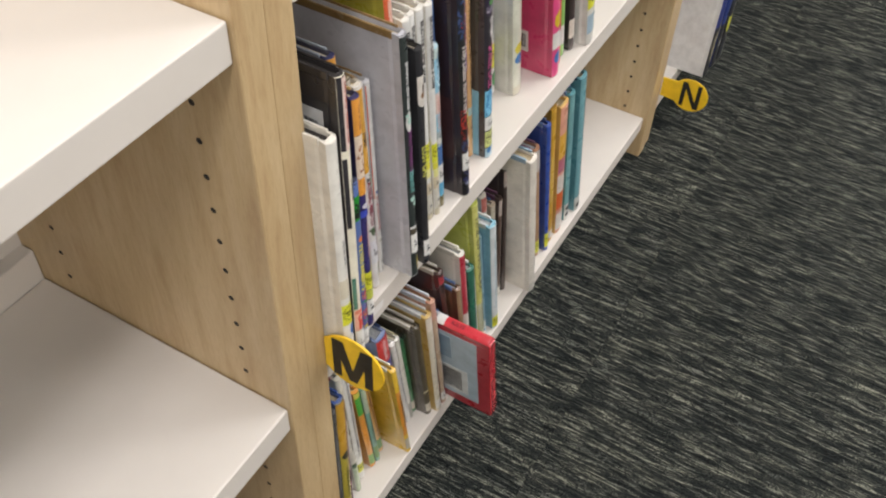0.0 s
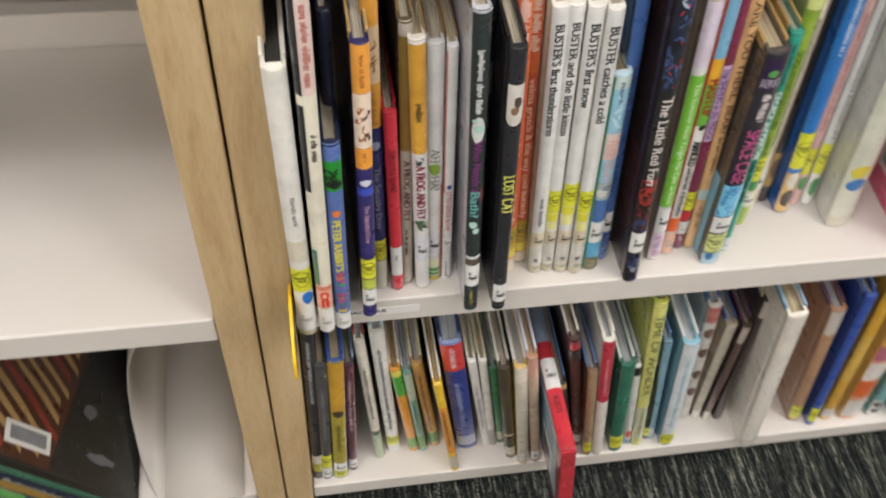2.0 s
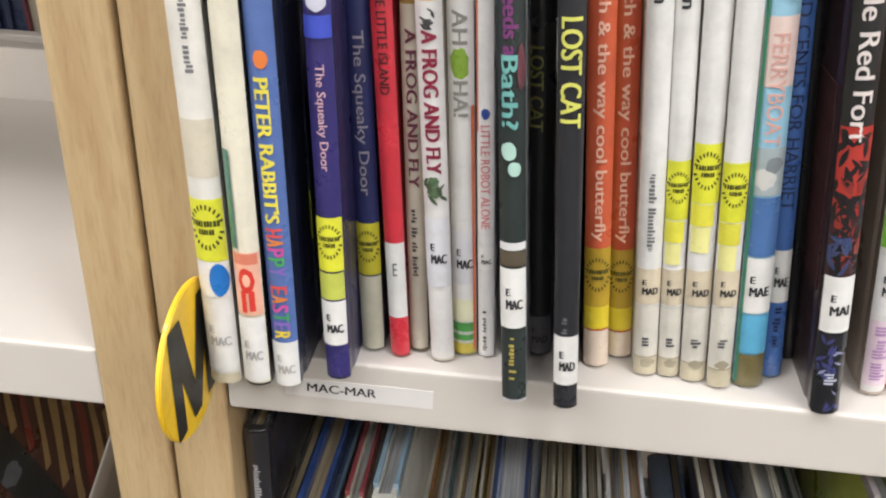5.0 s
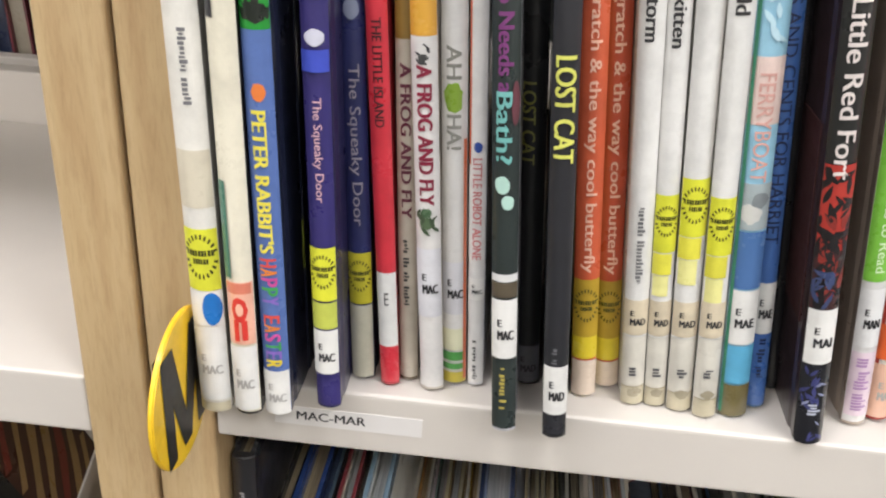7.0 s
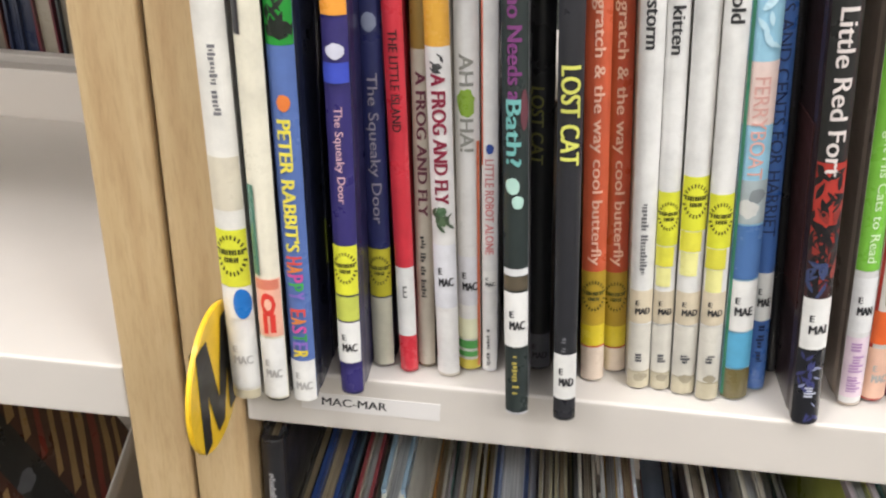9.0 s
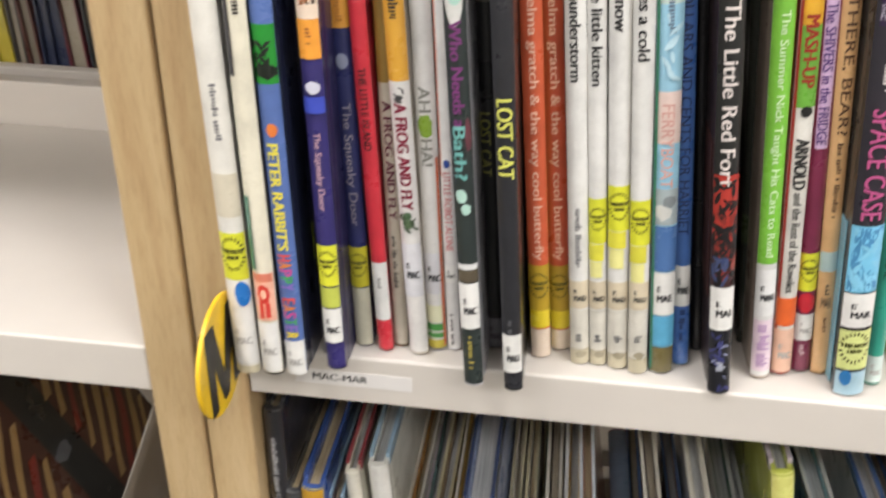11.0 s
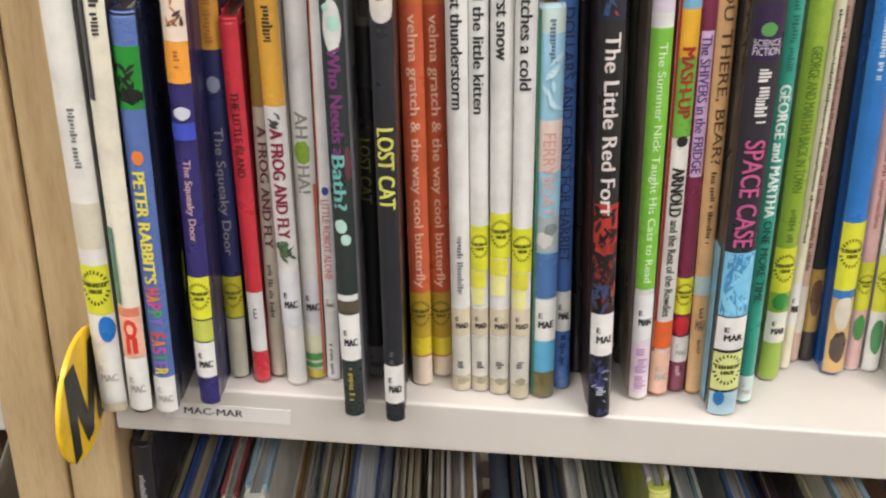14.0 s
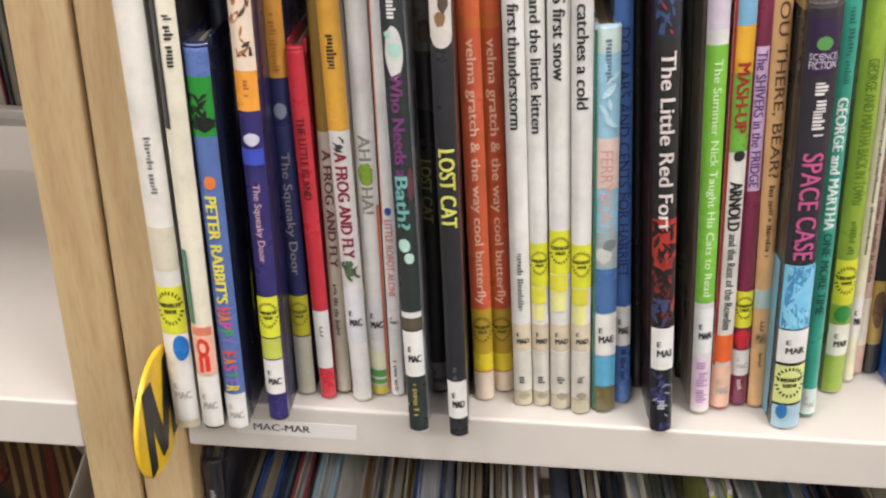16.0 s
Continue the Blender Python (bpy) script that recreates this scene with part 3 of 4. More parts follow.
blades(b, 0.0715, 0.0830, '46583f', 0.05, 0.95, 9, 0.45, 41)
sticker(b, 0.0363, 0.0665, 'MAC', 'ececf2')
b = book('white picture book with a green and cream foot', 0.0955, 0.0164, MID, 0.0096, 0.228, -3.6, 'dcdad6', 'efeeec', 0.21)
title(b, 'AH', 0.1322, 0.1443, '8f8f88', 0.56, 0.5, 0.04)
spot(b, 0.1187, 0.1317, '86a838', 0.05, 0.9, 0.29)
title(b, 'HA!', 0.1054, 0.1187, '8f8f88', 0.56, 0.5, 0.04)
sticker(b, 0.0342, 0.0580, 'MAC', 'e6e6ec')
band(b, 0.0170, 0.0274, 'e8e8c8', 0, 1)
band(b, 0.0121, 0.0163, '4f9a4a', 0, 1)
band(b, 0.0079, 0.0107, '4f9a4a', 0, 1)
band(b, 0.0014, 0.0065, 'c8b840', 0, 1)
band(b, 0.0029, 0.1095, 'd06a40', 0.88, 1)
b = book('slim white picture book with red lettering', 0.1060, 0.0154, MID, 0.0063, 0.226, -3.6, 'e0e0e4', 'f2f1f0', 0.21)
band(b, 0.1000, 0.2229, 'd0603c', 0, 0.1)
spot(b, 0.1050, 0.1094, '2a4a9a', 0.25, 0.8)
title(b, 'LITTLE ROBOT ALONE', 0.0605, 0.1029, 'd0787a', 0.55, 0.5, 0.02)
sticker(b, 0.0422, 0.0521, 'MAC')
bars(b, 0.0043, 0.0233, '555555', 0.3, 0.6)
b = book('black picture book with bubbles on its spine and a silver cover', 0.1177, -0.0126, MID, 0.0093, 0.275, -4.6, 'bfbec4', '283130', 0.21)
bars(b, 0.2052, 0.2502, 'e8e8e8', 0.3, 0.7)
spot(b, 0.1802, 0.2032, 'd8d8d4', 0.1, 0.9)
spot(b, 0.1977, 0.2008, 'a8d0c4', 0.1, 0.45)
spot(b, 0.1899, 0.1963, 'a8d0c4', 0.25, 0.85)
title(b, 'Who Needs a', 0.1384, 0.1838, '7c3a78', 0.54, 0.5, 0.06)
spot(b, 0.1262, 0.1425, '6a3a44', 0.7, 1)
title(b, 'Bath?', 0.1137, 0.1384, '70b0ac', 0.58, 0.45, 0.06)
spot(b, 0.1020, 0.1093, 'b8dcd0', 0.1, 0.7)
spot(b, 0.0963, 0.1020, 'b8dcd0', 0.35, 0.85)
band(b, 0.0680, 0.0711, 'e8e8e8', 0, 1)
band(b, 0.0616, 0.0677, '5a5040', 0, 1)
sticker(b, 0.0354, 0.0607, 'MAC')
bars(b, 0.0121, 0.0314, 'b8a850', 0.32, 0.62)
# Pushed-back copy of the next book; label and print greyed as shade.
b = book('black hardback picture book, second copy pushed back, in shaded colours', 0.1256, 0.0212, MID, 0.0100, 0.260, -4.3, '121216', '1e1e22', 0.21)
title(b, 'LOST CAT', 0.1003, 0.1321, '90904a', 0.5, 0.33, 0.03)
band(b, 0.1830, 0.2080, '6a655e', 0.05, 0.95)
spot(b, 0.1860, 0.1980, '4a3c32', 0.2, 0.8, 0.25)
sticker(b, 0.0018, 0.0196, 'MAD', '6c6c74')
b = book('black hardback picture book with pale yellow lettering', 0.1376, -0.0136, MID, 0.0090, 0.251, -4.8, '121216', '232329', 0.21)
band(b, 0.1990, 0.2260, 'dcd6ce', 0.02, 0.98)
spot(b, 0.1948, 0.2032, 'dcd6ce', 0.02, 0.98)
spot(b, 0.2030, 0.2100, '8a6a4a', 0.2, 0.75, 0.25)
spot(b, 0.2085, 0.2180, '55443a', 0.35, 0.9, 0.25)
title(b, 'LOST CAT', 0.1160, 0.1522, 'd6d766', 0.75, 0.5, 0.04)
bars(b, 0.0356, 0.0424, '707074', 0.3, 0.6)
sticker(b, 0.0124, 0.0343, 'MAD')
b = book('tall orange picture book with cream lettering', 0.1496, 0.0179, MID, 0.0099, 0.300, -5.6, 'b4aa3c', 'd4603c', 0.21)
band(b, 0.2000, 0.2980, 'd8643a', 0, 1)
bars(b, 0.2100, 0.2900, 'f4d8c8', 0.25, 0.8)
band(b, 0.1949, 0.2000, 'd06c30', 0, 1)
title(b, 'velma gratch & the way cool butterfly', 0.0587, 0.1908, 'f0c0a8', 0.55, 0.5, 0.03)
band(b, 0.0185, 0.0300, 'e0c92c', 0, 1)
reader_label(b, 0.0290, 0.0555, 'bd9c26')
band(b, 0.0007, 0.0178, 'dccab8', 0, 1)
b = book('tall orange picture book, second copy set back', 0.1597, 0.0265, MID, 0.0098, 0.300, -6.0, '963a24', 'c65234', 0.21)
band(b, 0.2000, 0.2980, 'd8643a', 0, 1)
bars(b, 0.2100, 0.2900, 'f4d8c8', 0.25, 0.8)
band(b, 0.1934, 0.2000, 'd06c30', 0, 1)
title(b, 'velma gratch & the way cool butterfly', 0.0544, 0.1891, 'f0c0a8', 0.55, 0.5, 0.03)
band(b, 0.0133, 0.0250, 'e0c92c', 0, 1)
reader_label(b, 0.0240, 0.0511, 'b5942a')
band(b, 0.0005, 0.0126, 'dccab8', 0, 1)
b = book('white picture book of a set, black title, worn foot', 0.1699, 0.0152, MID, 0.0093, 0.251, -5.9, 'e8e4da', 'f4f3f0', 0.21)
title(b, "BUSTER'S first thunderstorm", 0.1520, 0.2390, '2c2c2e', 0.55, 0.5, 0.05)
bars(b, 0.0576, 0.0897, '77777a', 0.35, 0.65)
sticker(b, 0.0338, 0.0498, 'MAD', 'd9ccb2')
band(b, 0.0032, 0.0331, 'dcd8cd', 0, 1)
band(b, 0.0006, 0.0090, 'c2b99f', 0, 1)
spot(b, 0.0039, 0.0089, 'a39a84', 0.2, 0.9, 0.29)
bars(b, 0.0146, 0.0187, '55555a', 0.3, 0.7)
band(b, 0.0090, 0.0096, 'a89e86', 0, 1)
b = book('white picture book of a set, black title, worn foot', 0.1798, 0.0158, MID, 0.0084, 0.251, -6.0, 'e8e4da', 'f4f3f0', 0.21)
title(b, 'BUSTER and the little kitten', 0.1505, 0.2390, '2c2c2e', 0.55, 0.5, 0.05)
reader_label(b, 0.0713, 0.0952)
band(b, 0.0618, 0.0709, 'e8e24a', 0.0, 0.85)
band(b, 0.0524, 0.0614, 'f0ec9c', 0.05, 0.75)
sticker(b, 0.0342, 0.0501, 'MAD', 'd9ccb2')
band(b, 0.0036, 0.0335, 'dcd8cd', 0, 1)
band(b, 0.0006, 0.0090, 'c2b99f', 0, 1)
spot(b, 0.0043, 0.0093, 'a39a84', 0.2, 0.9, 0.29)
bars(b, 0.0149, 0.0191, '55555a', 0.3, 0.7)
band(b, 0.0090, 0.0096, 'a89e86', 0, 1)
b = book('white picture book of a set, black title, worn foot', 0.1888, 0.0144, MID, 0.0098, 0.251, -5.9, 'e8e4da', 'f4f3f0', 0.21)
title(b, "BUSTER'S first snow", 0.1757, 0.2390, '2c2c2e', 0.55, 0.5, 0.05)
reader_label(b, 0.0798, 0.1033)
band(b, 0.0705, 0.0795, 'e8e24a', 0.0, 0.85)
band(b, 0.0594, 0.0702, 'f0ec9c', 0.05, 0.75)
sticker(b, 0.0358, 0.0516, 'MAD', 'd9ccb2')
band(b, 0.0054, 0.0351, 'dcd8cd', 0, 1)
band(b, 0.0006, 0.0090, 'c2b99f', 0, 1)
spot(b, 0.0061, 0.0110, 'a39a84', 0.2, 0.9, 0.29)
bars(b, 0.0166, 0.0208, '55555a', 0.3, 0.7)
band(b, 0.0090, 0.0096, 'a89e86', 0, 1)
b = book('white picture book of a set, black title, worn foot', 0.1991, 0.0117, MID, 0.0092, 0.251, -6.0, 'e8e4da', 'f4f3f0', 0.21)
title(b, 'BUSTER catches a cold', 0.1644, 0.2390, '2c2c2e', 0.55, 0.5, 0.05)
reader_label(b, 0.0743, 0.0979)
band(b, 0.0649, 0.0740, 'e8e24a', 0.0, 0.85)
band(b, 0.0541, 0.0646, 'f0ec9c', 0.05, 0.75)
sticker(b, 0.0383, 0.0541, 'MAD', 'd9ccb2')
band(b, 0.0082, 0.0377, 'dcd8cd', 0, 1)
band(b, 0.0006, 0.0090, 'c2b99f', 0, 1)
spot(b, 0.0089, 0.0138, 'a39a84', 0.2, 0.9, 0.29)
bars(b, 0.0193, 0.0235, '55555a', 0.3, 0.7)
band(b, 0.0090, 0.0096, 'a89e86', 0, 1)
b = book('pale blue seaside picture book, short, with a white call label', 0.2100, 0.0149, MID, 0.0113, 0.200, -6.3, 'c8dce0', '9fd0e8', 0.21)
band(b, 0.1886, 0.1987, 'd8ece8', 0, 1)
bars(b, 0.1757, 0.1947, '6a8098', 0.4, 0.7)
band(b, 0.1259, 0.1504, 'f0d8d0', 0, 1)
title(b, 'FERRYBOAT', 0.1042, 0.1446, 'e0aca2', 0.5, 0.5, 0.01)
band(b, 0.0850, 0.1036, 'a8b4b8', 0, 1)
spot(b, 0.0870, 0.0960, 'e6e6e2', 0.0, 0.8, 0.25)
spot(b, 0.0935, 0.1010, '8a9296', 0.35, 0.95, 0.25)
blades(b, 0.0610, 0.0840, '7ea4cc', 0.05, 0.95, 9, 0.6, 33)
blades(b, 0.1540, 0.1850, 'c4e4f2', 0.1, 0.95, 8, 0.6, 34)
band(b, 0.0601, 0.0844, '4a70a8', 0, 1)
sticker(b, 0.0351, 0.0594, 'MAE')
band(b, 0.0166, 0.0344, '60b0d8', 0, 1)
band(b, 0.0007, 0.0159, '6a6038', 0, 1)
band(b, 0.0020, 0.1987, '3a8a6a', 0, 0.1)
b = book('blue hardback picture book with dark lettering', 0.2222, 0.0209, MID, 0.0079, 0.281, -7.2, '44648a', '3f66a8', 0.21)
title(b, 'DOLLARS AND CENTS FOR HARRIET', 0.0770, 0.1987, '1a2850', 0.6, 0.5, 0.01)
sticker(b, 0.0367, 0.0599, 'MAE')
bars(b, 0.0161, 0.0347, '1a2850', 0.3, 0.7)
b = book('black hardback pushed back in the row', 0.2332, 0.0354, MID, 0.0057, 0.250, -7.8, '0a0a0c', '121014', 0.21)
bars(b, 0.1272, 0.1970, '2e2a34', 0.4, 0.6)
b = book('dark hardback picture book with a red forest spine and white title', 0.2378, 0.0016, MID, 0.0105, 0.286, -7.6, '2a1619', '20201f', 0.21)
band(b, 0.2000, 0.2850, '1b2236', 0, 1)
blades(b, 0.2020, 0.2840, '3f5484', 0.0, 1.0, 34, 0.55, 11)
blades(b, 0.2020, 0.2840, '16181c', 0.0, 1.0, 24, 0.6, 12)
blades(b, 0.2020, 0.2820, 'a83038', 0.1, 0.9, 10, 0.35, 13)
# Pale strokes near the top paint the bluish glints there.
blades(b, 0.2600, 0.2845, 'b4c0cc', 0.1, 0.9, 8, 0.5, 14)
cover_label(b, 0.008, 0.2, 0.05, 0.13, '3c1a19')
title(b, 'The Little Red Fort', 0.1137, 0.1951, 'e6dcd8', 0.58, 0.5, 0.035)
band(b, 0.0860, 0.1190, 'b0342a', 0, 1)
band(b, 0.0620, 0.0860, '3a1a1c', 0, 1)
blades(b, 0.0850, 0.1180, '140e10', 0.0, 1.0, 22, 0.75, 21)
blades(b, 0.0630, 0.1000, '8c2c24', 0.1, 1.0, 14, 0.7, 22)
blades(b, 0.0620, 0.0940, '140e12', 0.0, 1.0, 22, 0.8, 23)
blades(b, 0.0625, 0.0780, '39446a', 0.0, 0.7, 9, 0.6, 24)
sticker(b, 0.0382, 0.0620, 'MAI')
band(b, 0.0007, 0.0376, '14141c', 0, 1)
blades(b, 0.0020, 0.0370, '3c3f74', 0.0, 1.0, 16, 0.5, 25)
blades(b, 0.0060, 0.0300, '8e94b4', 0.1, 0.9, 5, 0.3, 26)
bars(b, 0.0150, 0.0200, 'c8ccdc', 0.3, 0.75)
b = book('dark green hardback pushed back in the row', 0.2582, 0.0460, MID, 0.0064, 0.235, -7.9, '14180f', '1c2016', 0.21)
band(b, 0.0616, 0.0780, '2e3a1c', 0, 1)
b = book('white picture book with a leaf green spine panel', 0.2608, 0.0165, MID, 0.0093, 0.251, -7.4, 'b8a898', 'ecebea', 0.21)
band(b, 0.2010, 0.2490, 'dcd0e0', 0, 1)
band(b, 0.0675, 0.1946, '7cc040', 0, 1)
title(b, 'The Summer Nick Taught His Cats to Read', 0.0716, 0.1885, 'dcf2c8', 0.5, 0.5, 0.01)
sticker(b, 0.0382, 0.0643, 'MAN', 'ececec')
band(b, 0.0054, 0.0359, 'e8d4e0', 0, 1)
bars(b, 0.0072, 0.0332, 'b890c0', 0.2, 0.8)
b = book('white picture book with red edges, yellow and green top', 0.2719, 0.0215, MID, 0.0094, 0.262, -7.1, 'b03024', 'f0ede6', 0.21)
band(b, 0.2020, 0.2590, '7ab0d0', 0.12, 1)
band(b, 0.1813, 0.2020, 'e8b030', 0.12, 1)
band(b, 0.1448, 0.1813, '6fb040', 0.12, 1)
title(b, 'MASH-UP', 0.1542, 0.1856, 'a03020', 0.6, 0.55, 0.06)
spot(b, 0.1402, 0.1456, '222222', 0.3, 0.9)
title(b, 'ARNOLD', 0.1055, 0.1302, '222222', 0.62, 0.55, 0.06)
title(b, 'and the Rest of the Rowdies', 0.0501, 0.1037, '333333', 0.42, 0.55, 0.03)
band(b, 0.0020, 0.2600, 'b03024', 0, 0.12)
band(b, 0.0306, 0.0468, 'e8682c', 0, 1)
sticker(b, 0.0025, 0.0285, 'faint', 'ecc0a8')
b = book('maroon picture book with a lilac title panel', 0.2827, 0.0251, MID, 0.0086, 0.258, -7.6, '5a1c34', '7a2848', 0.21)
band(b, 0.1246, 0.1927, 'd8b8dc', 0.2, 0.85)
title(b, 'The SHIVERS in the FRIDGE', 0.1266, 0.1907, '5a3a80', 0.5, 0.5, 0.03)
reader_label(b, 0.0493, 0.0704)
spot(b, 0.0365, 0.0486, 'd02838', 0, 1)
sticker(b, 0.0203, 0.0359, 'faint')
bars(b, 0.0115, 0.0179, 'c8a8b0', 0.3, 0.6)
b = book('tan paper-spined picture book with brown lettering', 0.2923, 0.0246, MID, 0.0080, 0.253, -8.0, 'b88a58', 'dcb07c', 0.21)
title(b, 'ARE YOU THERE, BEAR?', 0.1319, 0.2407, '5a3a24', 0.62, 0.5, 0.02)
bars(b, 0.0909, 0.1282, '5a3a24', 0.35, 0.65)
band(b, 0.0614, 0.0723, 'b0c6c6', 0, 1)
flat_words(b, 'E', 0.0486, 0.0542, '333333')
flat_words(b, 'MAR', 0.0409, 0.0470, '333333')
bars(b, 0.0266, 0.0352, '5a3a24', 0.4, 0.6)
b = book('dark picture book with pink title and pale blue foot', 0.3002, 0.0108, MID, 0.0141, 0.216, -7.4, '453f3a', '2a2630', 0.21)
band(b, 0.1859, 0.2098, '2c1440', 0.1, 0.9)
spot(b, 0.1960, 0.2021, '5a9a50', 0.25, 0.75)
flat_words(b, 'SCIENCE', 0.1922, 0.1950, 'e8e0f0')
flat_words(b, 'FICTION', 0.1883, 0.1917, 'e8e0f0')
bars(b, 0.1583, 0.1825, 'ece6e6', 0.35, 0.72)
cover_label(b, 0.006, 0.2, 0.001, 0.092, '86bcd4')
title(b, 'SPACE CASE', 0.0977, 0.1505, 'c4588e', 0.62, 0.5, 0.02)
band(b, 0.0597, 0.0947, '7cc8ec', 0, 1)
blades(b, 0.0600, 0.0940, '4a90c4', 0.05, 0.95, 16, 0.75, 31)
blades(b, 0.0605, 0.0935, '8ad0f0', 0.08, 0.92, 16, 0.62, 32)
sticker(b, 0.0402, 0.0591, 'MAR')
reader_label(b, 0.0158, 0.0386, 'd8e090')
band(b, 0.0005, 0.0145, 'a4c4d4', 0, 1)
spot(b, 0.0060, 0.0158, '2a78b8', 0.1, 0.5)
b = book('teal picture book with white hand-drawn lettering', 0.3175, 0.0192, MID, 0.0076, 0.221, -7.6, '2a8470', '2f9a86', 0.21)
title(b, 'GEORGE and MARTHA', 0.1096, 0.1737, 'e8f4f0', 0.6, 0.5, 0.06)
title(b, 'ONE MORE TIME', 0.0632, 0.1078, '0f4a40', 0.5, 0.5, 0.05)
bars(b, 0.1800, 0.2130, '1a6a5c', 0.35, 0.7)
sticker(b, 0.0025, 0.0184, 'faint', 'd8e8e4')
b = book('lime green picture book with a green dot label', 0.3358, 0.0419, MID, 0.0107, 0.238, -7.7, 'a8ac70', '93b038', 0.21)
title(b, 'GEORGE AND MARTHA BACK IN TOWN', 0.1131, 0.1852, '5f8020', 0.45, 0.5, 0.03)
bars(b, 0.0854, 0.1040, '5f8020', 0.35, 0.65)
reader_label(b, 0.0562, 0.0823)
spot(b, 0.0454, 0.0562, '2f8a3c', 0.1, 0.95)
sticker(b, 0.0253, 0.0444, 'MAR', 'eceadc')
band(b, 0.2180, 0.2370, 'd8e090', 0, 1)
b = book('slim cream picture book with black lettering', 0.3505, 0.0520, MID, 0.0055, 0.235, -7.6, 'c8c0a8', 'e8e4c8', 0.21)
bars(b, 0.08, 0.2, '4a4a3a', .35, .65)
sticker(b, 0.03, 0.055, 'MAR')
b = book('slim tan picture book with dark lettering', 0.3570, 0.0600, MID, 0.0065, 0.240, -7.8, 'a08a70', 'c8a898', 0.21)
bars(b, 0.06, 0.2, '6a4a3a', .35, .65)
band(b, 0.02, 0.05, 'd8d0c0', 0, 1)
b = book('black picture book with a gold foot', 0.3645, 0.0620, MID, 0.0080, 0.210, -8.2, '0e0c0c', '15110f', 0.21)
band(b, 0.02, 0.06, 'a88a3c', 0, 1)
spot(b, 0.03, 0.055, '5a3a1c', .1, .9)
b = book('bright blue picture book with a cartoon foot and yellow label', 0.3740, 0.0510, MID, 0.0115, 0.270, -9.2, '1d5aa8', '2a78c8', 0.21)
bars(b, 0.17, 0.25, 'd8e8f4', .35, .65)
reader_label(b, 0.055, 0.095)
band(b, 0.002, 0.05, 'd8b070', 0, 1)
spot(b, 0.008, 0.03, '3a2418', .1, .9)
spot(b, 0.03, 0.052, 'e0d8c8', .1, .9)
b = book('pale pink picture book with green dot label', 0.3885, 0.0560, MID, 0.0080, 0.250, -9.4, 'e0d4d4', 'e4b8b4', 0.21)
bars(b, 0.09, 0.2, 'b06a6a', .35, .65)
reader_label(b, 0.04, 0.07)
spot(b, 0.02, 0.038, '3a8a3c', .1, .9)
b = book('white picture book with grey lettering', 0.3985, 0.0560, MID, 0.0090, 0.245, -9.6, 'dcdcd8', 'ececea', 0.21)
bars(b, 0.08, 0.22, '8a8a8a', .35, .65)
reader_label(b, 0.04, 0.075)
spot(b, 0.012, 0.036, '3a8a4c', .1, .9)
b = book('thick cream picture book with a worn jacket', 0.4110, 0.0340, MID, 0.0190, 0.255, -10.2, 'd4d2ca', 'd8d8c8', 0.21)
spot(b, 0.06, 0.075, 'd8c840', .1, .9)
spot(b, 0.045, 0.06, '3a78b8', .1, .9)
band(b, 0.0, 0.012, 'c8c2b0', 0, 1)
b = book('bright pink hardback with a barcode label on its cover', 0.4650, 0.0110, MID, 0.0165, 0.265, -13.0, 'c02a5c', 'e8508c', 0.21)
spot(b, 0.075, 0.1, 'e0c020', .1, .9)
band(b, 0.045, 0.07, 'f0ece8', 0, 1)
spot(b, 0.02, 0.04, '4a7ac0', .1, .9)
cover_label(b, 0.03, 0.058, 0.03, 0.062, 'd8d4cc', True)
b = book('red picture book leaning on a pink one', 0.4885, 0.0180, MID, 0.0110, 0.255, -13.0, 'b81c2c', 'd83038', 0.21)
band(b, 0.03, 0.055, 'f0ece8', 0, 1)
band(b, 0.1, 0.24, 'e06a50', 0, 1)
b = book('green and white picture book', 0.5060, 0.0220, MID, 0.0120, 0.250, -13.0, '5a9a3c', '8cc060', 0.21)
band(b, 0.02, 0.05, 'f0ece8', 0, 1)
band(b, 0.1, 0.2, 'e8ece0', 0, 1)
b = book('dark brown picture book in a clear jacket', 0.5255, 0.0180, MID, 0.0130, 0.250, -14.0, '2a2022', '3a2c2c', 0.21)
band(b, 0.02, 0.05, 'e8dcd0', 0, 1)
bars(b, 0.1, 0.2, '8a7a6a', .35, .65)
b = book('white picture book with a blue foot, yellow label', 0.5460, 0.0040, MID, 0.0170, 0.260, -15.0, 'e4e2dc', 'e8e6e0', 0.21)
reader_label(b, 0.06, 0.1)
band(b, 0.02, 0.05, 'a8c0d0', 0, 1)
bars(b, 0.12, 0.2, '9a9a9a', .35, .65)
b = book("pale green picture book leaning at the row's end", 0.5720, 0.0120, MID, 0.0120, 0.250, -16.0, 'c0ccb0', 'd0dcc0', 0.21)
sticker(b, 0.02, 0.05, 'MAY')
bars(b, 0.1, 0.2, '7a8a6a', .35, .65)
# Books on the bottom shelf.
b = book('dark plum hardback beside the upright', 0.0015, 0.0152, LOW, 0.0109, 0.3065, 0.0, '17161a', '26252a', 0.21)
band(b, 0.0200, 0.0400, 'b8b040', 0, 1)
band(b, 0.0400, 0.0600, 'd8d4cc', 0, 1)
bars(b, 0.1765, 0.2865, 'b4b4b8', .35, .65)
b = book('charcoal hardback in a clear jacket', 0.0106, 0.0138, LOW, 0.0103, 0.2465, -0.0, '2c2c2e', '45474a', 0.21)
reader_label(b, 0.0300, 0.0600)
sticker(b, 0.0050, 0.0300, 'MAS')
bars(b, 0.1000, 0.2065, '7a7c80', .35, .65)
b = book('olive and gold picture book, blue cover', 0.0225, 0.0134, LOW, 0.0132, 0.2515, -0.3, '2f4a88', 'a89a34', 0.21)
